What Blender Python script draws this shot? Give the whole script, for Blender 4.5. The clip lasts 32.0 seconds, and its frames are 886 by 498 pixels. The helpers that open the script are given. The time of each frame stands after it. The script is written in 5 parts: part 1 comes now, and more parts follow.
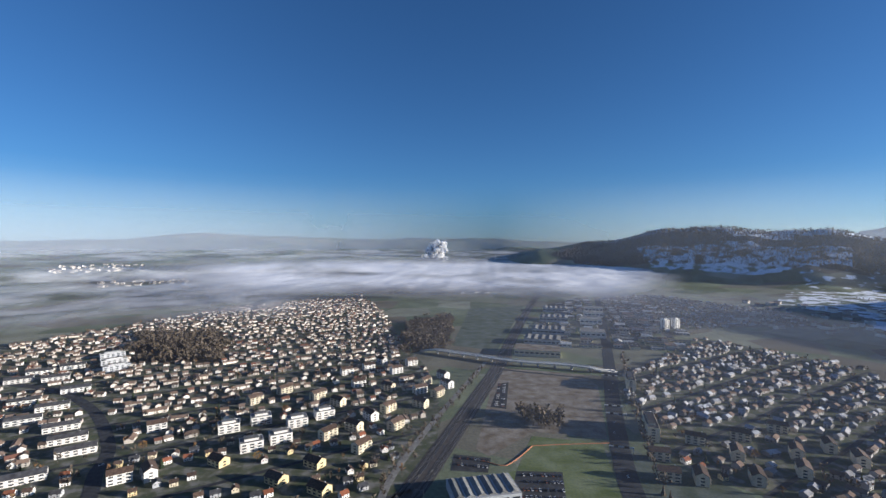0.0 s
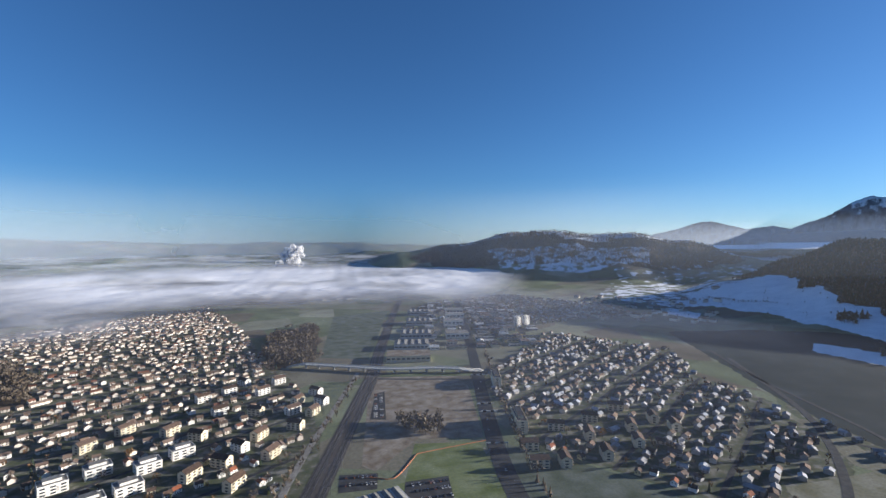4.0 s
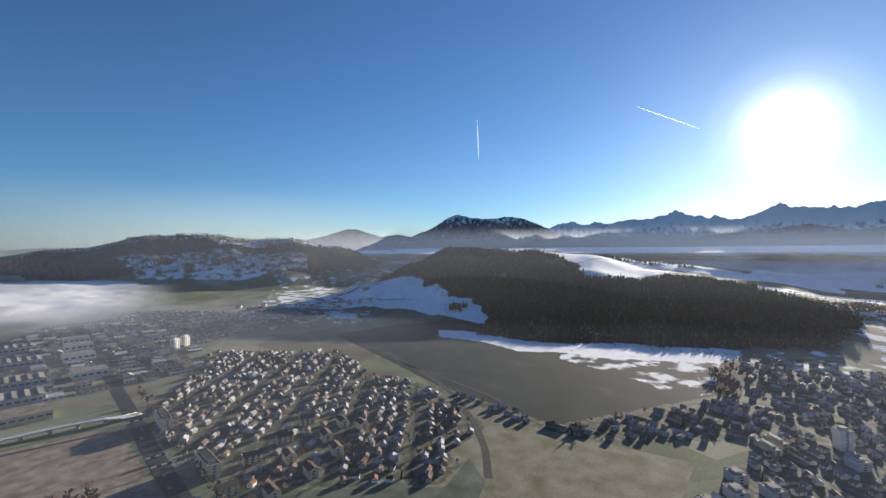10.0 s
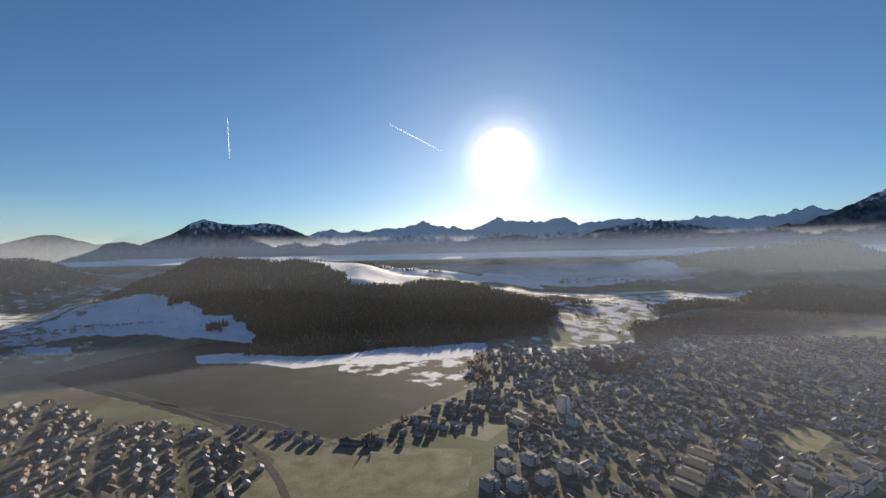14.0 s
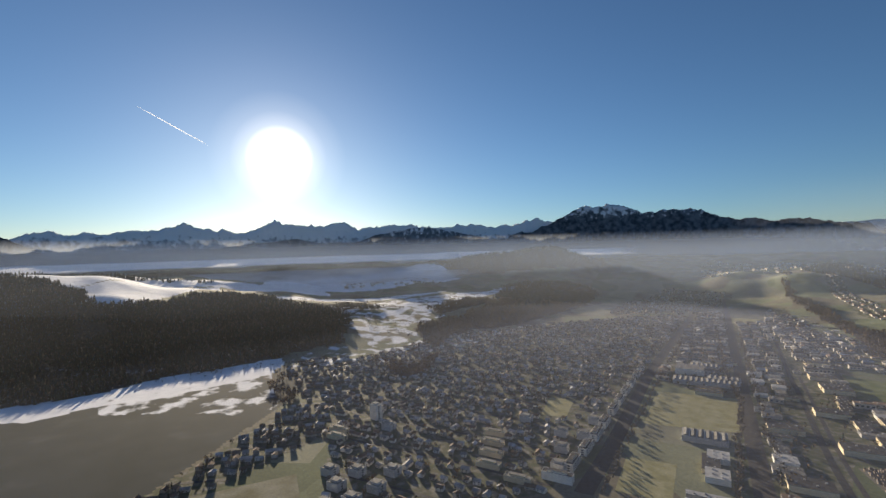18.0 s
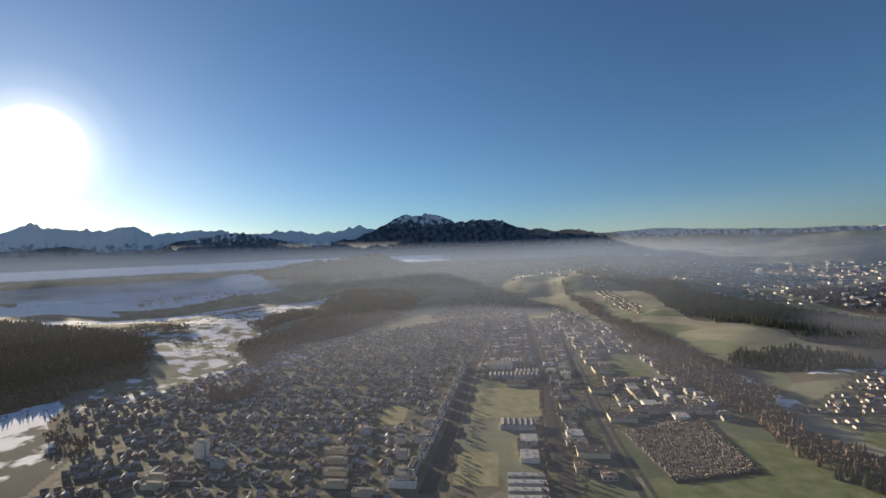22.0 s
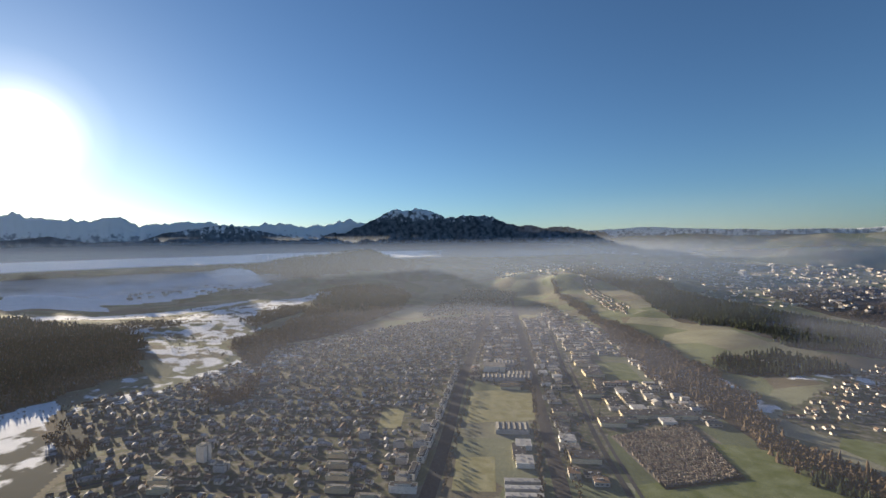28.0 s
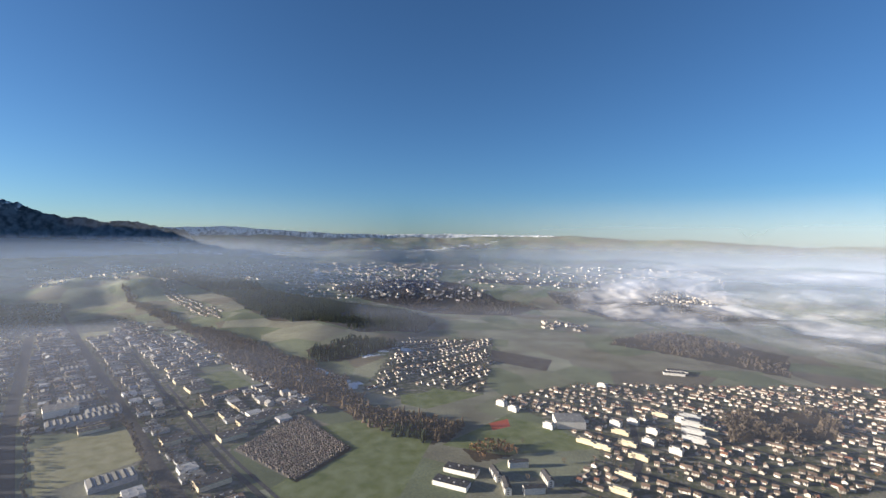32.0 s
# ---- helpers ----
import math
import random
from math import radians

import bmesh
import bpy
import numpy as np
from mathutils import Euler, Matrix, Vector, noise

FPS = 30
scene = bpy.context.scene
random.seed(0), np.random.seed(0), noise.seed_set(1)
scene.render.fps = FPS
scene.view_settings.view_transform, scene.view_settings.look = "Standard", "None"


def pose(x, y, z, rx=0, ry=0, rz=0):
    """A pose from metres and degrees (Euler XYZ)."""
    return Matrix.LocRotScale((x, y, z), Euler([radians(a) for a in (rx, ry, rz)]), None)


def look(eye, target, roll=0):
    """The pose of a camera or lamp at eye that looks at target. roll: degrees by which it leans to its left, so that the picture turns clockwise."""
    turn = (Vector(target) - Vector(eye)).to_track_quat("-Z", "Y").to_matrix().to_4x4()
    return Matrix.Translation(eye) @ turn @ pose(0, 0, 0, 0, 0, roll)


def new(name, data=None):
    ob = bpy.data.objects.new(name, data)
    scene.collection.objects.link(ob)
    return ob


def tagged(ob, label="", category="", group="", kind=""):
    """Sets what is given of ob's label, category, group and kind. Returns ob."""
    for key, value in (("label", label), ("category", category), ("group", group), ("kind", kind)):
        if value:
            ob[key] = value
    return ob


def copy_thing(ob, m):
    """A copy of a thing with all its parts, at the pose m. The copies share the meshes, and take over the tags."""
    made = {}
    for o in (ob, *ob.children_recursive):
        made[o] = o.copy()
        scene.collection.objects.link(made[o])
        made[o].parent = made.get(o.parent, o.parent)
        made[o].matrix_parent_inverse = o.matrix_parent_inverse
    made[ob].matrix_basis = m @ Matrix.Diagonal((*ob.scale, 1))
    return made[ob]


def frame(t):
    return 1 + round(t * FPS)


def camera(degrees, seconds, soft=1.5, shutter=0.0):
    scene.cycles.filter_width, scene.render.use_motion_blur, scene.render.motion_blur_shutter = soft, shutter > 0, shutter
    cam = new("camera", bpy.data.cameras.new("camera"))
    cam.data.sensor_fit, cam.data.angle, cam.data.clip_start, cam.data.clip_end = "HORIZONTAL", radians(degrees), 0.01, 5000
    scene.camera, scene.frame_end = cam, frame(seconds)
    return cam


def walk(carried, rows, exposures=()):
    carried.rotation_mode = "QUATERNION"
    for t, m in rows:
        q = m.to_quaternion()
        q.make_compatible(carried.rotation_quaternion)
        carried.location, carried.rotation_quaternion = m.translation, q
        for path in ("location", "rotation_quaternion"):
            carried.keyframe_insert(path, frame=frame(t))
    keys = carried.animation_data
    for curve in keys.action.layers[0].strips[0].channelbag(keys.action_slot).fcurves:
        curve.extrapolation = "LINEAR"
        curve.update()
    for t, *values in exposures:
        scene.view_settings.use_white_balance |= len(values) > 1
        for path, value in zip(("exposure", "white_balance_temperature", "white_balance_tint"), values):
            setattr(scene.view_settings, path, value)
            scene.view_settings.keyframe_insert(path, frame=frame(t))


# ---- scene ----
# camera: seconds, place in metres, heading clockwise from +y, tilt up, lean to the left
cam = camera(88.55, 32.0)
PATH = [
    (0, 36.2, -99.6, 211.3, -0.23, -0.71, 0.23),
    (0.5, 32.1, -99.3, 213.0, 0.75, -0.80, 0.46),
    (1, 27.3, -98.9, 214.9, 1.71, -0.95, 1.45),
    (2, 21.1, -98.2, 217.2, 5.99, -0.60, 2.39),
    (2.5, 13.6, -96.6, 220.0, 9.09, -0.78, 1.27),
    (4.5, 5.2, -94.1, 223.1, 21.34, -0.51, -0.34),
    (5, -2.2, -90.6, 225.9, 25.45, -1.10, -0.21),
    (6, -8.3, -86.0, 228.5, 33.17, -1.03, -0.66),
    (7, -13.7, -80.3, 230.9, 40.61, -0.56, 0.17),
    (8, -18.7, -73.3, 233.3, 47.04, -0.46, 0.00),
    (9, -23.3, -64.9, 236.2, 53.19, -0.58, -0.28),
    (10, -27.5, -55.4, 239.1, 60.00, -0.24, -0.14),
    (11, -31.1, -45.1, 242.3, 66.67, -0.17, -1.09),
    (12, -34.2, -34.0, 245.5, 74.75, -0.06, -0.95),
    (13, -36.6, -22.7, 249.0, 82.01, 0.07, -1.12),
    (14, -38.8, -10.0, 252.7, 90.14, 0.31, -0.75),
    (14.5, -40.8, 5.8, 257.5, 93.25, -0.10, -0.62),
    (16.5, -42.5, 23.8, 263.2, 105.48, 0.53, -1.23),
    (17, -43.6, 40.4, 268.9, 109.91, 0.42, -0.70),
    (18, -44.0, 54.1, 274.3, 118.09, 0.15, -1.24),
    (19, -44.0, 65.9, 279.6, 122.89, 0.02, -0.77),
    (20, -43.9, 76.3, 284.9, 128.93, 0.16, -0.47),
    (21, -43.5, 84.9, 290.3, 135.71, -0.13, -0.94),
    (22, -43.1, 92.0, 295.6, 140.51, 0.22, -1.67),
    (23, -43.0, 97.8, 300.7, 142.12, -0.33, -0.02),
    (24, -43.1, 102.3, 305.5, 141.90, -0.84, -1.10),
    (25, -43.1, 106.1, 310.1, 142.14, -0.76, -0.32),
    (25.5, -42.6, 109.6, 315.0, 142.25, -0.42, -0.17),
    (27.5, -41.3, 113.3, 319.7, 141.99, -0.94, -0.72),
    (28, -39.0, 116.9, 324.0, 141.99, -0.76, -0.78),
    (29, -34.8, 120.7, 327.8, 142.18, -0.86, -0.16),
    (29.5, -28.2, 125.1, 331.3, 146.48, -1.18, 0.44),
    (30, -19.2, 129.9, 334.6, 154.19, -1.40, 0.28),
    (30.5, -8.3, 134.8, 337.9, 162.22, -1.66, 0.69),
    (31, 4.4, 139.6, 341.1, 170.15, -1.82, 1.69),
    (31.5, 18.3, 144.4, 344.3, 180.52, -1.21, 1.32),
    (32, 32.8, 149.1, 347.4, 192.27, -1.12, 0.80),
]


def heading(x, y, z, turn, tilt, lean):
    a, b = radians(turn), radians(tilt)
    ahead = Vector((math.sin(a) * math.cos(b), math.cos(a) * math.cos(b), math.sin(b)))
    return look((x, y, z), Vector((x, y, z)) + 100 * ahead, lean)


walk(cam, [(t, heading(*p)) for t, *p in PATH], [(0, 1.08, 6000, 10), (2.5, 1.12, 6050, 10), (6, 1.54, 6300, 10), (9, 1.42, 6700, 10), (13, 1.17, 7600, 10), (20, 1.06, 8000, 10), (25, 1.38, 8000, 10), (29, 1.38, 7800, 10), (32, 1.42, 6900, 10)])

# ---- daylight: a low winter sun over the mountains, clear sky ----
SUN_AZ, SUN_EL = 97.5, 10.5
world = bpy.data.worlds.new("winter_sky")
scene.world = world
world.use_nodes = True
wn = world.node_tree.nodes
sky = wn.new("ShaderNodeTexSky")
sky.sky_type, sky.sun_disc = "NISHITA", False
sky.sun_elevation, sky.sun_rotation = radians(SUN_EL), radians(SUN_AZ)
sky.altitude, sky.air_density, sky.dust_density, sky.ozone_density = 1300, 1.0, 0.55, 5.6
wn["Background"].inputs["Strength"].default_value = 0.058
world.node_tree.links.new(sky.outputs["Color"], wn["Background"].inputs["Color"])
lamp = bpy.data.lights.new("sun", "SUN")
lamp.energy, lamp.angle, lamp.color = 5.0, radians(0.6), (1.0, 0.92, 0.81)
sun_way = Vector((math.sin(radians(SUN_AZ)) * math.cos(radians(SUN_EL)), math.cos(radians(SUN_AZ)) * math.cos(radians(SUN_EL)), math.sin(radians(SUN_EL))))
new("sun", lamp).matrix_world = look(sun_way * 300, (0, 0, 0))


# ---- materials ----
def nodes_of(name):
    m = bpy.data.materials.new(name)
    m.use_nodes = True
    return m, m.node_tree.nodes, m.node_tree.links, m.node_tree.nodes["Principled BSDF"]


def scaled_noise(nd, lk, size, detail=4.0, vector=None):
    """Noise with features of about that many metres."""
    n = nd.new("ShaderNodeTexNoise")
    n.inputs["Scale"].default_value, n.inputs["Detail"].default_value = 1.0 / size, detail
    if vector is None:
        g = nd.new("ShaderNodeNewGeometry")
        vector = g.outputs["Position"]
    lk.new(vector, n.inputs["Vector"])
    return n.outputs["Fac"]


def ramp(nd, lk, fac, *stops):
    r = nd.new("ShaderNodeValToRGB")
    e = r.color_ramp.elements
    while len(e) < len(stops):
        e.new(0.5)
    for k, (p, c) in zip(e, stops):
        k.position, k.color = p, (*c, 1) if len(c) == 3 else c
    lk.new(fac, r.inputs["Fac"])
    return r.outputs["Color"]


def mixed(nd, lk, fac, a, b, how="MIX"):
    m = nd.new("ShaderNodeMix")
    m.data_type, m.blend_type = "RGBA", how
    for socket, v in ((m.inputs[0], fac), (m.inputs[6], a), (m.inputs[7], b)):
        if isinstance(v, bpy.types.NodeSocket):
            lk.new(v, socket)
        elif isinstance(v, (int, float)):
            socket.default_value = v
        else:
            socket.default_value = (*v, 1)
    return m.outputs[2]


def bumped(nd, lk, p, fac, strength, distance):
    b = nd.new("ShaderNodeBump")
    b.inputs["Strength"].default_value, b.inputs["Distance"].default_value = strength, distance
    lk.new(fac, b.inputs["Height"])
    lk.new(b.outputs["Normal"], p.inputs["Normal"])


def surface(name, dark, light, size=2.0, rough=0.85, vary=0.25, fine=0.3, bump=0.02, island=False, metal=0.0):
    """A plain worn surface: two scales of noise, and a tone of its own for each object or island."""
    m, nd, lk, p = nodes_of(name)
    c = ramp(nd, lk, scaled_noise(nd, lk, size), (0.3, dark), (0.7, light))
    c = mixed(nd, lk, 0.35, c, ramp(nd, lk, scaled_noise(nd, lk, fine, 2), (0.25, (0.3, 0.3, 0.3)), (0.75, (0.75, 0.75, 0.75))), "OVERLAY")
    if vary:
        o = nd.new("ShaderNodeNewGeometry" if island else "ShaderNodeObjectInfo")
        r = o.outputs["Random Per Island" if island else "Random"]
        c = mixed(nd, lk, 1.0, c, ramp(nd, lk, r, (0.0, (1 - vary,) * 3), (0.5, (1, 1 - vary * 0.15, 1 - vary * 0.3)), (1.0, (1, 1, 1))), "MULTIPLY")
    lk.new(c, p.inputs["Base Color"])
    p.inputs["Roughness"].default_value, p.inputs["Metallic"].default_value = rough, metal
    p.inputs["Specular IOR Level"].default_value = 0.1 if rough > 0.7 else 0.5
    bumped(nd, lk, p, scaled_noise(nd, lk, fine, 3), 0.4, bump)
    return m


WHITE = surface("white_render", (0.62, 0.6, 0.56), (0.8, 0.78, 0.73), 3, vary=0.3)
CREAM = surface("cream_render", (0.55, 0.47, 0.33), (0.68, 0.6, 0.44), 3, vary=0.25)
GREY = surface("grey_render", (0.34, 0.35, 0.36), (0.46, 0.47, 0.48), 3, vary=0.25)
YELLOW = surface("yellow_render", (0.5, 0.4, 0.21), (0.62, 0.5, 0.29), 3, vary=0.2)
ROOF = surface("brown_tile_roof", (0.055, 0.04, 0.033), (0.13, 0.09, 0.07), 1.5, rough=0.8, vary=0.5, fine=0.35, bump=0.06)
REDROOF = surface("red_tile_roof", (0.16, 0.06, 0.035), (0.28, 0.11, 0.06), 1.5, rough=0.8, vary=0.4, fine=0.35, bump=0.06)
GRAVEL = surface("gravel_flat_roof", (0.14, 0.14, 0.135), (0.27, 0.27, 0.26), 4, vary=0.4)
DARKROOF = surface("dark_bitumen_roof", (0.03, 0.03, 0.035), (0.08, 0.08, 0.085), 4, vary=0.3)
METAL = surface("pale_sheet_metal", (0.3, 0.31, 0.32), (0.44, 0.45, 0.46), 5, rough=0.6, vary=0.3, metal=0.1)
GLASS = surface("window_glass", (0.02, 0.025, 0.03), (0.05, 0.055, 0.065), 1, rough=0.12, vary=0.3, bump=0.0)
CONCRETE = surface("concrete", (0.3, 0.3, 0.29), (0.45, 0.45, 0.43), 3, vary=0.1)
ASPHALT = surface("asphalt", (0.028, 0.029, 0.032), (0.06, 0.06, 0.062), 6, vary=0, fine=0.4)
BALLAST = surface("track_ballast", (0.045, 0.04, 0.037), (0.095, 0.085, 0.078), 5, vary=0, fine=0.5, bump=0.05)
STEEL = surface("rail_steel", (0.2, 0.19, 0.18), (0.4, 0.39, 0.37), 2, rough=0.4, vary=0, metal=0.8)
BARK = surface("bark", (0.05, 0.04, 0.03), (0.11, 0.09, 0.07), 0.6, vary=0.3, fine=0.1)
TWIGS = surface("bare_twigs", (0.085, 0.07, 0.054), (0.16, 0.132, 0.1), 3, vary=0.5, island=True)
RUST = surface("rust_leaves", (0.1, 0.06, 0.03), (0.185, 0.112, 0.058), 4, vary=0.5, island=True)
NEEDLES = surface("conifer_needles", (0.012, 0.02, 0.012), (0.035, 0.05, 0.026), 4, vary=0.6, island=True)
PAINT = surface("car_paint", (0.25, 0.26, 0.28), (0.5, 0.5, 0.52), 2, rough=0.3, vary=0.9)
FARWALL = surface("house_walls", (0.5, 0.47, 0.42), (0.78, 0.75, 0.69), 20, vary=0.6, island=True)
FARROOF = surface("house_roofs", (0.1, 0.075, 0.062), (0.23, 0.17, 0.135), 20, vary=0.55, island=True)
# darker copy of the house walls: shade of the backlit sides in the colour
FARWALL_SHADED = surface("shaded_house_walls", (0.24, 0.235, 0.23), (0.44, 0.43, 0.41), 20, vary=0.55, island=True)
SNOWROOF = surface("snow_dusted_roofs", (0.22, 0.23, 0.25), (0.48, 0.5, 0.54), 8, vary=0.6, island=True)


def grass(name, dark, light, frost, size=40.0):
    m, nd, lk, p = nodes_of(name)
    c = ramp(nd, lk, scaled_noise(nd, lk, size, 6), (0.3, dark), (0.7, light))
    c = mixed(nd, lk, ramp(nd, lk, scaled_noise(nd, lk, size * 0.6, 5), (0.35, (0, 0, 0)), (0.75, (1, 1, 1))), c, frost)
    c = mixed(nd, lk, 0.4, c, ramp(nd, lk, scaled_noise(nd, lk, 2.5, 4), (0.3, (0.3, 0.3, 0.3)), (0.7, (0.72, 0.72, 0.72))), "OVERLAY")
    lk.new(c, p.inputs["Base Color"])
    p.inputs["Roughness"].default_value, p.inputs["Specular IOR Level"].default_value = 0.95, 0.06
    bumped(nd, lk, p, scaled_noise(nd, lk, 0.8, 4), 0.5, 0.12)
    return m


MEADOW = grass("frosty_meadow", (0.055, 0.068, 0.045), (0.085, 0.1, 0.066), (0.14, 0.155, 0.135))
LAWN = grass("green_meadow", (0.085, 0.11, 0.035), (0.125, 0.15, 0.055), (0.19, 0.21, 0.12))
STRAW = grass("pale_dry_field", (0.11, 0.108, 0.062), (0.165, 0.155, 0.098), (0.24, 0.235, 0.19))
BROWN = grass("brown_waste_ground", (0.115, 0.088, 0.06), (0.19, 0.15, 0.105), (0.29, 0.26, 0.22), 25)
PLOUGH = grass("ploughed_field", (0.045, 0.035, 0.028), (0.07, 0.055, 0.045), (0.09, 0.08, 0.07))
GARDENS = grass("allotment_ground", (0.09, 0.082, 0.066), (0.15, 0.138, 0.115), (0.22, 0.21, 0.185), 8)
PITCH = grass("winter_pitch", (0.19, 0.18, 0.085), (0.25, 0.235, 0.125), (0.32, 0.31, 0.2), 30)


def land_material():
    m, nd, lk, p = nodes_of("land")
    def layer(name):
        a = nd.new("ShaderNodeAttribute")
        a.attribute_name = name
        return a.outputs["Fac"]
    # patchwork of meadows, each with its own tone
    v = nd.new("ShaderNodeTexVoronoi")
    v.inputs["Scale"].default_value = 1 / 130
    g = nd.new("ShaderNodeNewGeometry")
    lk.new(g.outputs["Position"], v.inputs["Vector"])
    sep = nd.new("ShaderNodeSeparateColor")
    lk.new(v.outputs["Color"], sep.inputs["Color"])
    field = ramp(nd, lk, sep.outputs["Red"], (0.0, (0.1, 0.118, 0.068)), (0.35, (0.15, 0.168, 0.105)), (0.6, (0.2, 0.2, 0.145)), (0.8, (0.13, 0.112, 0.085)), (1.0, (0.23, 0.235, 0.175)))
    big = ramp(nd, lk, scaled_noise(nd, lk, 90, 6), (0.3, (0.3, 0.3, 0.3)), (0.7, (0.7, 0.7, 0.7)))
    field = mixed(nd, lk, 0.6, field, big, "OVERLAY")
    small = ramp(nd, lk, scaled_noise(nd, lk, 4, 5), (0.3, (0.3, 0.3, 0.3)), (0.7, (0.72, 0.72, 0.72)))
    field = mixed(nd, lk, 0.5, field, small, "OVERLAY")
    def mask(name, size, low, high):
        """A cover's mask with a torn edge."""
        half = nd.new("ShaderNodeMath")
        half.operation = "MULTIPLY_ADD"
        lk.new(scaled_noise(nd, lk, size, 7), half.inputs[0])
        half.inputs[1].default_value = 0.6
        part_ = nd.new("ShaderNodeMath")
        part_.operation = "MULTIPLY"
        lk.new(layer(name), part_.inputs[0])
        part_.inputs[1].default_value = 0.5
        lk.new(part_.outputs[0], half.inputs[2])
        return ramp(nd, lk, half.outputs[0], (low, (0, 0, 0)), (high, (1, 1, 1)))
    town = ramp(nd, lk, scaled_noise(nd, lk, 12, 5), (0.3, (0.06, 0.075, 0.04)), (0.5, (0.1, 0.102, 0.068)), (0.66, (0.2, 0.19, 0.165)))
    c = mixed(nd, lk, mask("town", 20, 0.5, 0.56), field, town)
    # the hill's shade over the large meadow is put into this dark bluish colour
    shaded_turf = ramp(nd, lk, scaled_noise(nd, lk, 60, 6), (0.3, (0.016, 0.024, 0.025)), (0.6, (0.025, 0.034, 0.036)), (0.75, (0.042, 0.052, 0.057)))
    c = mixed(nd, lk, mask("meadow", 8, 0.4, 0.5), c, shaded_turf)
    litter = ramp(nd, lk, scaled_noise(nd, lk, 9, 5), (0.3, (0.035, 0.028, 0.02)), (0.7, (0.085, 0.068, 0.05)))
    c = mixed(nd, lk, mask("wood", 25, 0.5, 0.55), c, litter)
    snow = ramp(nd, lk, scaled_noise(nd, lk, 30, 5), (0.3, (0.66, 0.69, 0.74)), (0.7, (0.82, 0.84, 0.88)))
    c = mixed(nd, lk, mask("snow", 48, 0.5, 0.55), c, snow)
    lk.new(c, p.inputs["Base Color"])
    p.inputs["Roughness"].default_value, p.inputs["Specular IOR Level"].default_value = 0.95, 0.06
    bumped(nd, lk, p, scaled_noise(nd, lk, 3, 6), 0.3, 0.3)
    return m


LAND = land_material()

# ---- the plan: its unit is 1.92 m near by; the distance beyond 2500 m is drawn in, each thing keeping its height over the horizon ----
PLAN = 1.92


def spread(r):
    r = np.asarray(r, float)
    return np.where(r < 1300, PLAN * r, 2496 + (r - 1300) * 0.645)


def unspread(r):
    r = np.asarray(r, float)
    return np.where(r < 2496, r / PLAN, 1300 + (r - 2496) / 0.645)


def lifted(az, r, z):
    """Plan height to metres, for a thing r plan units away."""
    eye = np.interp(az, [-60, 40, 60, 85, 110, 140, 190, 215, 300], [110, 112, 121, 131, 148, 160, 172, 182, 150])
    return PLAN * eye + (z - eye) * spread(r) / np.maximum(r, 1.0)


def plan(points):
    return [(PLAN * x, PLAN * y) for x, y in points]


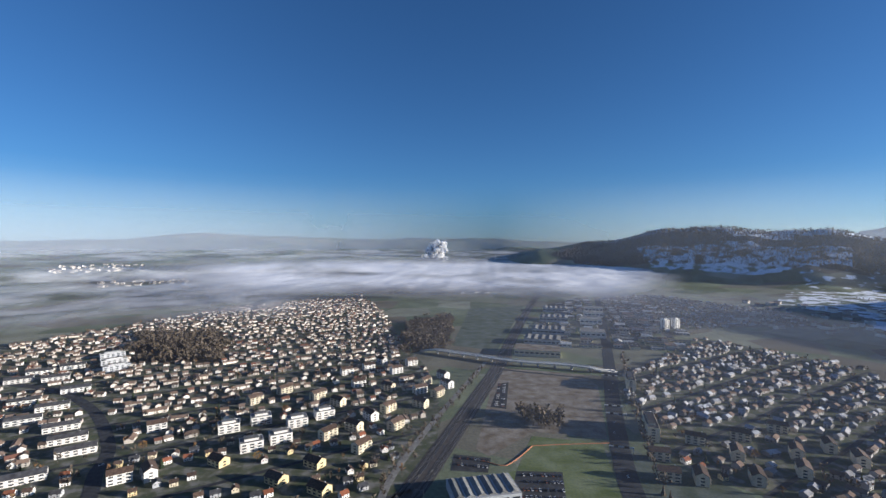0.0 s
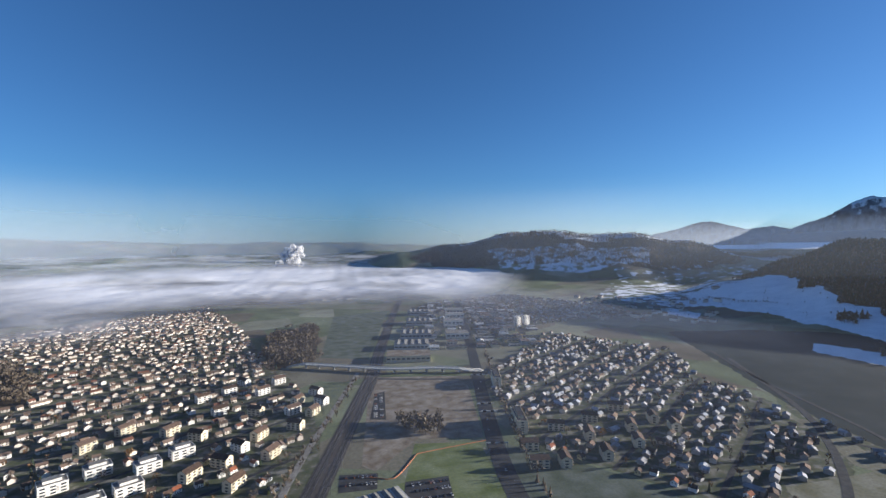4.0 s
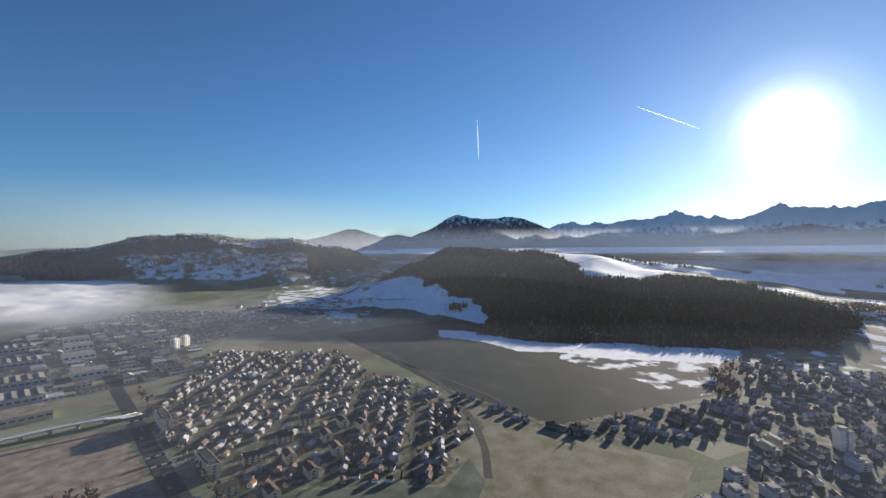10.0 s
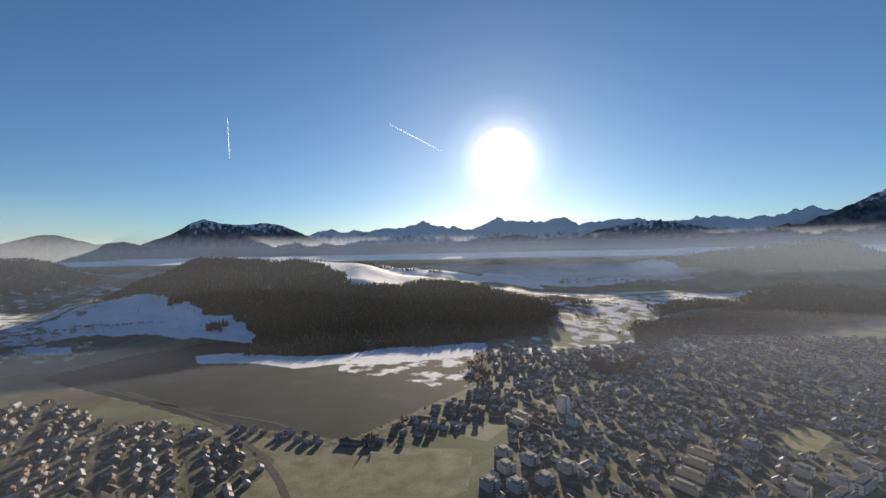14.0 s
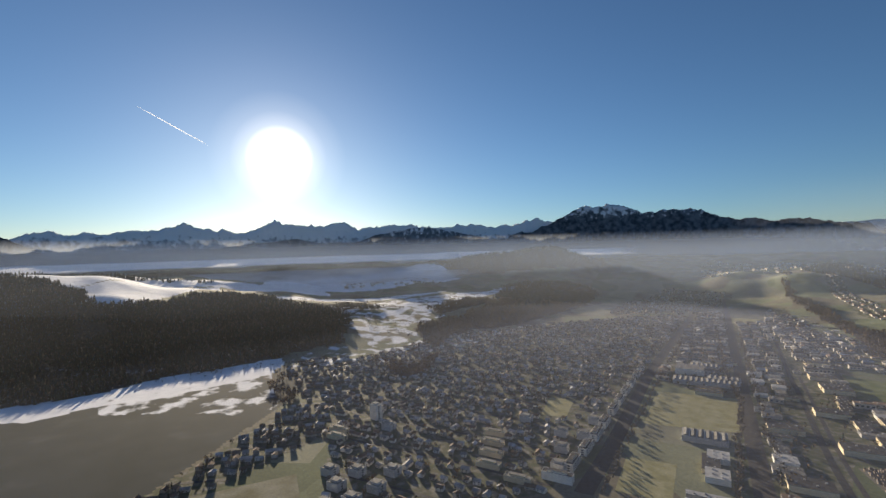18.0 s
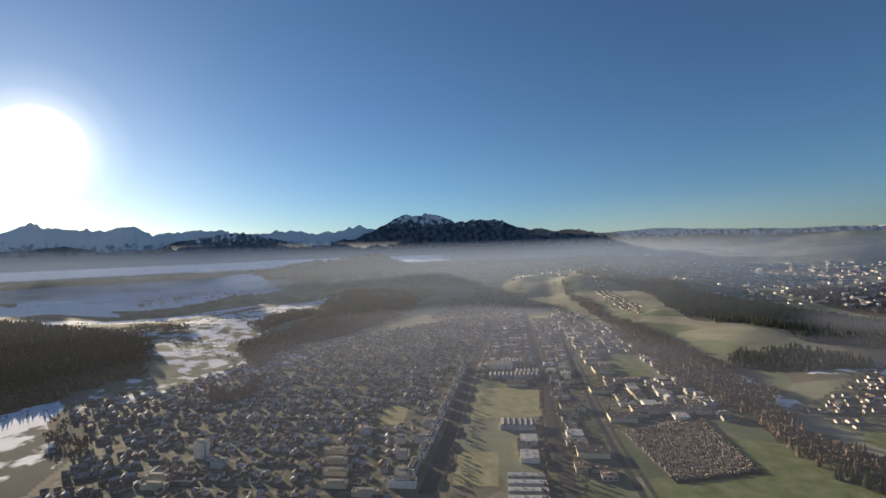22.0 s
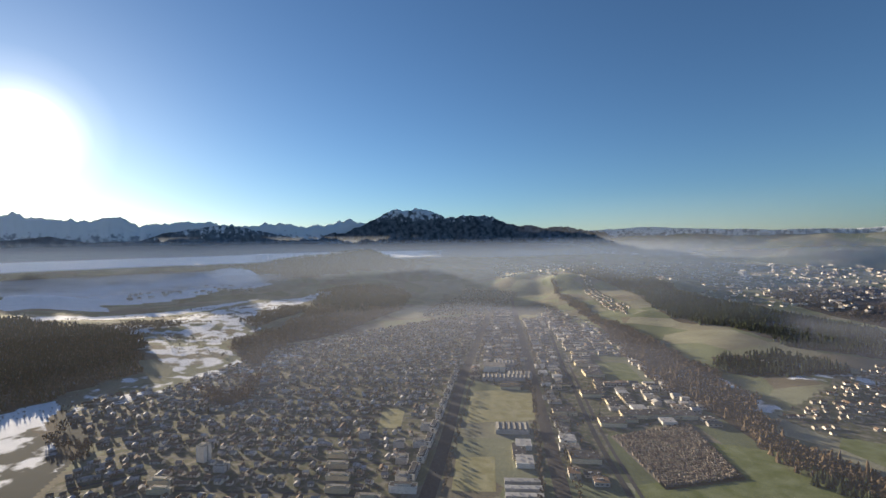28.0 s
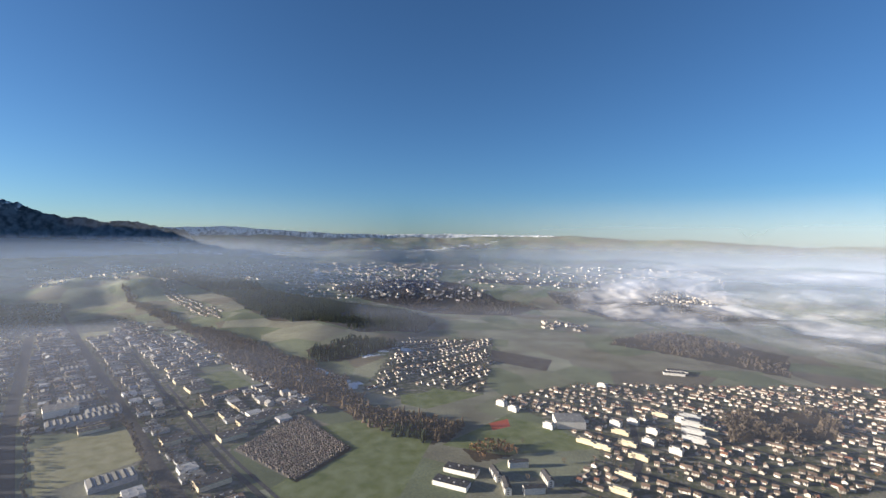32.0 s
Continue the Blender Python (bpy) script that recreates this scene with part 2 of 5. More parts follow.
# ---- the land: one sheet, valley floor, hills and a rim that closes the view ----
RADII = [0, 450, 600, 800, 1000, 1200, 1500, 1900, 2300, 2600, 3200, 4000, 4850]
RELIEF = {  # heading: ground heights at those distances
    -50: [0, 0, 0, 0, 0, 0, 0, 0, 0, 0, 10, 60, 122], -36: [0, 0, 0, 0, 0, 0, 0, 0, 0, 5, 20, 70, 136],
    -27: [0, 0, 0, 0, 0, 0, 0, 0, 0, 5, 20, 90, 195], -13: [0, 0, 0, 0, 0, 0, 0, 0, 0, 5, 20, 80, 150],
    6: [0, 0, 0, 0, 0, 0, 0, 5, 10, 20, 40, 90, 168], 13: [0, 0, 0, 0, 0, 0, 10, 66, 80, 78, 60, 90, 140],
    21: [0, 0, 0, 0, 0, 5, 25, 75, 126, 132, 80, 90, 140], 28: [0, 0, 0, 0, 0, 8, 30, 88, 152, 178, 110, 100, 140],
    35: [0, 0, 0, 0, 0, 8, 30, 90, 165, 196, 130, 100, 140], 41: [0, 0, 0, 0, 4, 12, 35, 85, 146, 178, 120, 100, 140],
    47: [0, 0, 0, 0, 4, 10, 25, 64, 106, 118, 70, 90, 140], 53: [0, 0, 0, 2, 36, 38, 25, 38, 48, 56, 60, 80, 140],
    57: [0, 0, 0, 10, 50, 72, 40, 30, 40, 50, 65, 90, 140], 62: [0, 0, 0, 22, 85, 112, 70, 40, 45, 50, 60, 90, 140],
    72: [0, 0, 0, 24, 88, 118, 98, 60, 50, 50, 60, 90, 140], 79: [0, 0, 0, 22, 75, 104, 96, 70, 55, 50, 60, 80, 120],
    86: [0, 0, 0, 20, 50, 64, 66, 52, 45, 45, 60, 70, 100], 95: [0, 0, 3, 24, 44, 48, 45, 35, 28, 38, 55, 60, 80],
    103: [0, 0, 4, 20, 30, 32, 30, 26, 20, 35, 50, 55, 75], 110: [0, 0, 0, 12, 28, 30, 26, 20, 22, 35, 50, 55, 75],
    118: [0, 0, 0, 5, 20, 28, 24, 26, 88, 70, 50, 55, 75], 124: [0, 0, 0, 0, 14, 25, 28, 34, 106, 86, 50, 55, 75],
    131: [0, 0, 0, 0, 4, 18, 32, 32, 134, 96, 50, 55, 80], 138: [0, 0, 0, 0, 0, 3, 5, 20, 60, 44, 50, 60, 90],
    145: [0, 0, 0, 0, 0, 0, 0, 5, 10, 20, 40, 60, 150], 153: [0, 0, 0, 0, 0, 6, 22, 34, 26, 25, 40, 80, 190],
    158: [0, 0, 0, 0, 5, 20, 50, 52, 34, 25, 40, 90, 210], 167: [0, 0, 0, 5, 21, 34, 34, 18, 10, 15, 30, 90, 230],
    176: [0, 0, 3, 19, 20, 14, 2, 0, 0, 5, 25, 80, 215], 184: [0, 0, 8, 12, 6, 0, 0, 0, 0, 0, 20, 80, 210],
    192: [0, 0, 0, 0, 0, 0, 0, 0, 0, 5, 20, 80, 240], 205: [0, 0, 0, 0, 0, 0, 0, 0, 0, 5, 20, 80, 245],
    220: [0, 0, 0, 0, 0, 0, 0, 0, 0, 5, 15, 70, 205], 237: [0, 0, 0, 0, 0, 0, 0, 0, 0, 0, 10, 60, 165],
    270: [0, 0, 0, 0, 0, 0, 0, 0, 0, 0, 10, 60, 130], 310: [0, 0, 0, 0, 0, 0, 0, 0, 0, 0, 10, 60, 122]}
KNOTS = sorted(RELIEF)
TABLE = np.array([RELIEF[k] for k in KNOTS], float)
rng = np.random.default_rng(7)
WAVES = [(rng.uniform(0, 6.28), rng.uniform(0, 6.28), s) for s in (420, 260, 150, 90, 55, 34)]


def unevenness(x, y):
    """Broad rolling unevenness, about -1 to 1."""
    total = 0 * x
    for k, (a, b, s) in enumerate(WAVES):
        c, d = math.cos(a * 3), math.sin(a * 3)
        total = total + s * np.sin((c * x + d * y) / s * 2.1 + a + np.sin((c * y - d * x) / s * 1.7 + b)) * np.cos((c * y - d * x) / s * 1.3 + b)
    return total / 420


def azimuth(x, y):
    return (np.degrees(np.arctan2(x, y)) + 50) % 360 - 50


def land_height(x, y):
    x, y = np.asarray(x, float), np.asarray(y, float)
    az, r = azimuth(x, y), unspread(np.hypot(x, y))
    ks, tab = np.array(KNOTS + [310.0 + 1e-3], float), np.vstack([TABLE, TABLE[:1]])
    i = np.clip(np.searchsorted(ks, az, side="right") - 1, 0, len(ks) - 2)
    u = np.clip((az - ks[i]) / (ks[i + 1] - ks[i]), 0, 1)
    u = u * u * (3 - 2 * u)
    rr = np.array(RADII, float)
    j = np.clip(np.searchsorted(rr, r, side="right") - 1, 0, len(rr) - 2)
    v = np.clip((r - rr[j]) / (rr[j + 1] - rr[j]), 0, 1)
    v = 0.5 * v + 0.5 * v * v * (3 - 2 * v)
    z = (tab[i, j] * (1 - v) + tab[i, j + 1] * v) * (1 - u) + (tab[i + 1, j] * (1 - v) + tab[i + 1, j + 1] * v) * u
    z = z + np.clip((r - 620) / 900, 0, 1) * np.clip(z / 30, 0, 1) * unevenness(x, y) * np.where(r > 1500, 11, 6)
    return np.where(r < 1300, PLAN * z, lifted(az, r, z))


def height(x, y):
    return float(land_height(np.array([x]), np.array([y]))[0])


def inside(x, y, poly):
    """Which of the points lie in a polygon."""
    hit = np.zeros(np.shape(x), bool)
    for (ax, ay), (bx, by) in zip(poly, poly[1:] + poly[:1]):
        if ay != by:
            hit ^= ((ay > y) != (by > y)) & (x < (bx - ax) * (y - ay) / (by - ay) + ax)
    return hit


def wedge(*points):
    """A polygon given by headings and distances."""
    return [(float(spread(r)) * math.sin(radians(a)), float(spread(r)) * math.cos(radians(a))) for a, r in points]


FOREST_HILL = wedge((52, 1290), (55, 1110), (58, 1040), (58.8, 925), (60.5, 900), (62.5, 840), (65.2, 822), (67.2, 707), (67.5, 655), (65.5, 630), (71, 594), (76.5, 580), (79.4, 605), (85, 604), (95.5, 618), (98, 655), (103.5, 655), (104.3, 760), (104.5, 855), (101.5, 930), (97, 985), (92, 1130), (88, 1100), (82.4, 965), (78.4, 945), (77.5, 1060), (74, 1150), (64, 1200), (56, 1230))
WOODS = [
    (FOREST_HILL, 7.0, "conifer", "dark conifer forest on the steep hillside"),
    (wedge((14, 1850), (20, 1650), (28, 1650), (36, 1620), (44, 1600), (50, 1700), (53, 2100), (50, 2480), (41, 2600), (33, 2600), (26, 2520), (19, 2350)), 12.0, "mixed", "bare brown woods and firs on the snow-patched hill"),
    (wedge((117, 2150), (119.8, 1900), (125, 1930), (130, 2000), (135, 2100), (138, 2200), (137, 2450), (125, 2500), (115, 2500)), 12.0, "conifer", "dark wooded knoll beyond the snowy plateau"),
    (wedge((124, 1090), (127, 1000), (135.4, 1090), (136.6, 1400), (135, 1540), (128, 1560), (125, 1380)), 9.0, "conifer", "dark wooded knoll above the town"),
    (wedge((115.4, 820), (120, 891), (125, 1093), (135, 1080), (127, 833), (119.7, 758), (115.2, 634), (113, 759)), 8.0, "mixed", "bare brown woods on the slope above the town"),
    (plan([(587, -1346), (545, -1475), (371, -1440), (182, -1250), (29, -1165), (-111, -1070), (-181, -903), (-122, -774), (-15, -752), (69, -840), (159, -880), (266, -1080), (365, -1250), (437, -1280)]), 8.5, "conifer", "dark wooded ridge beside the valley"),
    (plan([(75, -660), (-14, -711), (-67, -669), (-54, -630), (23, -592), (55, -601)]), 7.5, "conifer", "dark evergreen wood on the ridge"),
    (plan([(600, -1300), (506, -1144), (387, -1012), (314, -884), (237, -818), (162, -724), (53, -572), (8, -474), (-9, -416), (9, -395), (46, -444), (100, -491), (183, -630), (266, -788), (379, -957), (552, -1196)]), 6.5, "mixed", "belt of bare brown trees along the slope"),
    (plan([(9, -397), (-9, -418), (-37, -395), (-96, -341), (-74, -315), (-51, -330), (-1, -362)]), 6.5, "mixed", "brown wood above the green meadow"),
    (plan([(67, -1413), (-161, -1525), (-350, -1454), (-514, -1074), (-371, -954), (-190, -1019), (-35, -1298)]), 14.0, "bare", "bare woods across the misty plain"),
    (plan([(-608, -1239), (-850, -1218), (-1034, -989), (-887, -807), (-604, -846), (-577, -1067)]), 14.0, "bare", "far bare woods across the plain"),
    (plan([(-484, -684), (-643, -730), (-690, -520), (-577, -421), (-510, -553), (-446, -644)]), 13.0, "bare", "brown riverside woods in the mist"),
    (wedge((196, 1900), (212, 1800), (226, 1700), (226, 1850), (212, 2000), (197, 2100)), 18.0, "bare", "far bare woods near the horizon"),
    (plan([(75, 252), (92, 245), (95, 225), (76, 216), (68, 232)]), 5.0, "bare", "thicket of bare bushes on waste ground"),
    (wedge((66, 1290), (76, 1290), (84, 1480), (90, 1560), (90, 1600), (83, 1540), (75, 1345), (66, 1330)), 9.0, "conifer", "row of dark firs on the ridge"),
    (plan([(-85, -300), (-120, -300), (-125, -280), (-90, -275)]), 6.0, "rust", "rust-brown copse on the meadow"),
    (plan([(-40, -352), (-72, -322), (-60, -312), (-26, -340)]), 5.5, "conifer", "dark evergreen copse by the meadow"),
    (plan([(-319, -271), (-433, -252), (-496, -310), (-401, -332)]), 6.0, "bare", "brown grove among the houses"),
    (plan([(-269, 360), (-183, 362), (-253, 506), (-343, 485)]), 6.5, "bare", "brown grove at the edge of the houses"),
    (plan([(-22, 400), (20, 420), (34, 640), (-30, 600), (-30, 470)]), 7.0, "bare", "bare brown riverside trees"),
    (wedge((-12, 950), (0, 930), (9, 1000), (8, 1250), (-10, 1250)), 12.0, "bare", "dark woods rising out of the fog"),
    (wedge((93.8, 571), (95.5, 575), (95.2, 501), (96.6, 441), (96.1, 423), (94.6, 457), (93.5, 536)), 6.0, "rust", "rust-brown copse at the foot of the hill"),
    (wedge((117, 900), (121, 980), (124, 1060), (121, 1080), (118, 1010), (115, 930)), 7.0, "mixed", "brown hedge wood between snowy meadows"),
    (wedge((99, 905), (104, 890), (109, 930), (107, 975), (101, 960)), 7.5, "bare", "bare brown wood on the snowy slope"),
    (wedge((95, 640), (99.5, 640), (104.5, 770), (102, 810), (97, 770)), 7.0, "bare", "bare brown wood at the end of the hill"),
    (FOREST_HILL, 11.5, "mixed", "brown leafless trees among the firs of the hill"),
    (wedge((108, 578), (111.8, 518), (114.9, 591), (115.8, 571), (114.4, 526), (111.4, 477), (109.2, 510)), 6.0, "rust", "rust-brown hedge wood on the snowy slope"),
    (wedge((62.2, 770), (64.3, 775), (64.5, 738), (62.5, 735)), 6.0, "mixed", "dark thicket on the snowy meadow"),
]
SNOWS = [  # where snow lies, and how closed it is
    (wedge((47, 960), (51, 1200), (55, 1090), (58, 1035), (58.8, 925), (60.3, 905), (62.5, 836), (65.2, 828), (67.2, 710), (67.5, 665), (66, 672), (61.7, 713), (59.6, 730), (57.5, 800), (53, 850), (48.5, 885)), 0.85),
    (wedge((40, 1180), (46, 1300), (51, 1250), (48, 959), (47, 885), (41, 950)), 0.46), (wedge((46.8, 880), (50.3, 812), (50.4, 765), (46.8, 805)), 0.9),
    (wedge((60.8, 640), (65.6, 632), (71.2, 596), (76.9, 584), (78.6, 582), (78.2, 535), (72, 525), (66.5, 578), (61, 602)), 0.75),
    (wedge((78, 585), (83.4, 610), (96, 618), (96, 576), (94.6, 545), (88, 530), (82, 520), (77.5, 535)), 0.7), (wedge((77, 540), (94.6, 548), (94.8, 425), (90, 417), (86.8, 440), (82.2, 465), (77, 500)), 0.4),
    (wedge((64, 690), (76, 640), (80, 620), (92, 640), (96, 700), (84, 760), (66, 800)), 0.3), (wedge((67, 900), (72, 940), (74, 1020), (70, 1000)), 0.5), (wedge((95.5, 620), (98.5, 665), (99.7, 707), (96, 690)), 0.6),
    (wedge((77.2, 1040), (77.6, 1075), (83, 1250), (90.4, 1400), (90.8, 1290), (84.9, 1071), (81.5, 955), (78.2, 945)), 1.0),
    (wedge((60, 1245), (66, 1215), (77.5, 1075), (83, 1260), (90, 1420), (98, 1215), (103, 1170), (103, 1300), (90, 1700), (74, 1750), (62, 1400)), 0.9),
    (wedge((96, 850), (102, 871), (107.7, 985), (110, 1051), (115, 952), (118, 897), (115.4, 822), (112.5, 785), (113, 759), (115, 605), (111.2, 601), (106.8, 649), (105.2, 735), (103.8, 775), (101.6, 833)), 0.45),
    (wedge((100, 950), (104, 880), (110, 1040), (125, 1400), (127, 1400), (122, 1101), (116.3, 905), (110, 960)), 0.52), (wedge((95, 1040), (101, 1085), (111.3, 1150), (118, 1230), (112, 1080), (101, 1026), (95, 990)), 0.9),
    (wedge((95, 1160), (101.5, 1310), (111.7, 1440), (119.8, 1803), (117.4, 2117), (115, 2300), (104, 2300), (95.6, 1900)), 0.72), (wedge((97, 620), (104, 660), (112, 605), (110, 560), (97, 560)), 0.38),
    (wedge((113, 600), (117, 690), (126, 800), (130, 830), (120, 640)), 0.35),
    (wedge((38, 950), (48, 900), (56, 1100), (58, 1900), (50, 2000), (40, 1500)), 0.34), (wedge((19, 2200), (24, 2330), (34, 2380), (46, 2400), (50, 2600), (40, 2800), (20, 2700)), 0.46),
    (wedge((24, 2000), (34, 2100), (44, 2050), (44, 1700), (36, 1450), (26, 1550)), 0.48), (wedge((34, 2200), (39, 2230), (39, 2420), (33, 2420)), 0.95), (wedge((36, 2480), (43, 2420), (45, 2560), (36, 2600)), 0.95),
    (wedge((180, 590), (190, 620), (190, 660), (178, 680)), 0.37), (wedge((168, 560), (178, 470), (182, 480), (171, 640)), 0.42),
    (wedge((140, 4200), (190, 4200), (205, 4850), (140, 4850)), 0.42), (wedge((50, 2400), (70, 1900), (70, 2600), (56, 3000)), 0.6)]
TOWNS = {
    "north": [(-60, 60), (8, 130), (18, 240), (0, 360), (-30, 465), (-73, 647), (-155, 910), (-335, 727), (-379, 606), (-445, 422), (-420, 250), (-300, 120), (-180, 60)],
    "east": [(150, 318), (200, 357), (319, 486), (394, 347), (337, 261), (335, 195), (280, 110), (249, 92), (190, 92), (155, 150), (137, 175)],
    "east_far": [(190, 420), (300, 520), (420, 560), (540, 560), (560, 700), (480, 900), (360, 950), (300, 760), (215, 560)],
    "field_rows": [(330, 180), (345, 190), (300, 60), (395, -20), (430, -60), (560, -60), (590, -110), (560, -150), (340, -60), (276, 45)],
    "south": [(240, -30), (340, -62), (560, -150), (600, -230), (640, -330), (640, -480), (620, -700), (560, -900), (440, -760), (330, -450), (225, -240), (185, -150), (200, -30)],
    "far_south": [(560, -900), (660, -720), (760, -900), (820, -1150), (640, -1150)],
    "industry": [(130, -245), (220, -390), (300, -400), (535, -743), (560, -1000), (480, -1050), (300, -720), (200, -560), (125, -500), (66, -460), (30, -410), (66, -400), (112, -340), (80, -250)],
    "west": [(-5, -468), (-95, -720), (-250, -715), (-200, -560), (-144, -431), (-60, -420)],
    "ridge_row": [(500, -1270), (520, -1340), (281, -1008), (262, -925), (340, -1000)],
    "works_rows": [(478, -989), (431, -959), (267, -735), (277, -663), (409, -862)],
    "plain": [(-150, -412), (-230, -440), (-330, -440), (-431, -411), (-651, -365), (-520, -250), (-371, -177), (-180, -170), (-140, -225), (-200, -270), (-190, -340)]}
# meadow below the hill, coloured darker to hold the hill's shade
SHADED_MEADOW = plan([(470, 430), (560, 400), (640, 250), (620, 90), (590, -60), (500, -75), (423, -32), (300, 62), (342, 190), (381, 258)])
TOWNS = {name: plan(poly) for name, poly in TOWNS.items()}


def land():
    az = np.radians(np.linspace(0, 360, 900, endpoint=False))
    rad = np.concatenate([[4, 90, 160], np.geomspace(200, 4785, 300)])
    A, R = np.meshgrid(az, rad)
    x, y = R * np.sin(A), R * np.cos(A)
    z = land_height(x, y)
    n, k = len(az), len(rad)
    idx = np.arange(n * k).reshape(k, n)
    quads = np.stack([idx[:-1], np.roll(idx, -1, 1)[:-1], np.roll(idx, -1, 1)[1:], idx[1:]], -1).reshape(-1, 4)[:, ::-1]
    faces = quads.tolist() + [idx[0].tolist()]
    me = bpy.data.meshes.new("ground")
    me.from_pydata(np.stack([x, y, z], -1).reshape(-1, 3).tolist(), [], faces)
    me.polygons.foreach_set("use_smooth", [True] * len(me.polygons))
    if me.polygons[0].normal.z < 0:
        me.flip_normals()
    masks = {"snow": np.zeros(x.shape), "wood": np.zeros(x.shape), "town": np.zeros(x.shape)}
    for poly, amount in SNOWS:
        masks["snow"] = np.maximum(masks["snow"], inside(x, y, poly) * amount)
    for poly, *_ in WOODS:
        masks["wood"] = np.maximum(masks["wood"], inside(x, y, poly) * 1.0)
    for poly in TOWNS.values():
        masks["town"] = np.maximum(masks["town"], inside(x, y, poly) * 1.0)
    masks["meadow"] = inside(x, y, SHADED_MEADOW) * 1.0
    for name, values in masks.items():
        at = me.attributes.new(name, "FLOAT", "POINT")
        at.data.foreach_set("value", values.ravel())
    me.materials.append(LAND)
    return tagged(new("ground", me), "frosty valley floor and snow-patched hills", "ground", kind="structure")


land()


# ---- mesh helpers ----
class Shape:
    """Vertices and faces put together piece by piece, with a material slot for each face."""

    def __init__(self):
        self.v, self.f, self.s = [], [], []

    def add(self, verts, faces, slot=0):
        n = len(self.v)
        self.v += [tuple(p) for p in verts]
        self.f += [tuple(n + i for i in f) for f in faces]
        self.s += [slot] * len(faces)
        return self

    def box(self, cx, cy, z, sx, sy, sz, turn=0.0, slot=0):
        c, s = math.cos(turn), math.sin(turn)
        pts = [(cx + c * a * sx / 2 - s * b * sy / 2, cy + s * a * sx / 2 + c * b * sy / 2, z + h * sz) for h in (0, 1) for a, b in ((-1, -1), (1, -1), (1, 1), (-1, 1))]
        return self.add(pts, [(3, 2, 1, 0), (4, 5, 6, 7), (0, 1, 5, 4), (1, 2, 6, 5), (2, 3, 7, 6), (3, 0, 4, 7)], slot)

    def mesh(self, name, *mats):
        me = bpy.data.meshes.new(name)
        me.from_pydata(self.v, [], self.f)
        for m in mats:
            me.materials.append(m)
        if len(mats) > 1:
            me.polygons.foreach_set("material_index", self.s)
        return me


def part(name, shape, material, parent, label=""):
    ob = new(name, shape.mesh(name, material) if isinstance(shape, Shape) else shape)
    ob.parent = parent
    if label:
        ob["label"] = label
    return ob


CLEAR, LINES = [], []


def sheet(name, poly, z, material, label, category):
    """A thin level slab on the valley floor."""
    poly = plan(poly)
    CLEAR.append(poly)
    s = Shape()
    n = len(poly)
    area = sum(a[0] * b[1] - b[0] * a[1] for a, b in zip(poly, poly[1:] + poly[:1]))
    poly = poly if area > 0 else poly[::-1]
    s.add([(x, y, z) for x, y in poly] + [(x, y, -0.3) for x, y in poly], [tuple(range(n))] + [(i, i + n, (i + 1) % n + n, (i + 1) % n) for i in range(n)])
    return tagged(new(name, s.mesh(name, material)), label, category, kind="structure")


def smooth_line(points, step=8.0):
    """A line through the points, rounded at the bends (Catmull-Rom)."""
    p = [np.array(q, float) for q in points]
    p = [2 * p[0] - p[1]] + p + [2 * p[-1] - p[-2]]
    out = []
    for a, b, c, d in zip(p, p[1:], p[2:], p[3:]):
        n = max(2, int(np.linalg.norm(c - b) / step))
        for t in np.arange(n) / n:
            out.append(0.5 * (2 * b + (c - a) * t + (2 * a - 5 * b + 4 * c - d) * t * t + (3 * b - a - 3 * c + d) * t ** 3))
    return out + [p[-2]]


def ribbon(points, width, z, thick=0.3, step=8.0, aside=0.0):
    pts = smooth_line(points, step)
    s, rows = Shape(), []
    for i, p in enumerate(pts):
        d = pts[min(i + 1, len(pts) - 1)] - pts[max(i - 1, 0)]
        n = np.array([-d[1], d[0]]) / np.linalg.norm(d)
        g = max(0.0, height(*p)) if np.hypot(*p) > 1080 else 0.0
        for k in (1, -1):
            q = p + n * (aside + k * width / 2)
            rows += [(q[0], q[1], z + g), (q[0], q[1], z + g - thick)]
    faces = []
    for i in range(len(pts) - 1):
        a, b = 4 * i, 4 * i + 4
        faces += [(a, a + 2, b + 2, b), (a, b, b + 1, a + 1), (a + 2, a + 3, b + 3, b + 2)]
    return s.add(rows, faces)


# ---- roads, railway and fields on the valley floor ----
def road(name, points, width, material, label, z=0.16):
    points, width = plan(points), 1.4 * width
    LINES.append((np.array(smooth_line(points, 5.0)), width))
    return tagged(new(name, ribbon(points, width, z).mesh(name, material)), label, "road", kind="structure")


RAIL = [(-28, 60), (3, 144), (19, 194), (44, 276), (69, 360), (96, 469), (162, 720), (235, 980)]
road("railway", RAIL, 17, BALLAST, "dark ballasted railway bed with several tracks", 0.14)
for off in (-8.4, -4.2, 4.0, 8.4):
    for g in (-0.72, 0.72):
        tagged(new("rail", ribbon(plan(RAIL), 0.16, 0.32, 0.16, aside=off + g).mesh("rail", STEEL)), "worn steel rail on the ballast", "rail", "railway rails", "structure")
# asphalt drawn wider than the road, taking in the tree rows' shadow
road("road", [(92, 90), (102, 146), (113, 189), (141, 278), (187, 417), (284, 726), (360, 980)], 14, ASPHALT, "dark asphalt main road, widened over the shade beside it")
road("road", [(-112, 100), (-134, 142), (-146, 161), (-162, 191), (-211, 243), (-268, 281), (-330, 300)], 9, ASPHALT, "dark asphalt street curving between flats")
# width includes the dark strip of shade that the flats cast here
road("road", [(173, -165), (216, -241), (324, -423), (433, -626), (560, -860)], 15, ASPHALT, "straight asphalt main street, widened over the shade of the flats")
RAIL_S = [(60, -150), (98, -215), (166, -327), (271, -501), (478, -841), (640, -1110)]
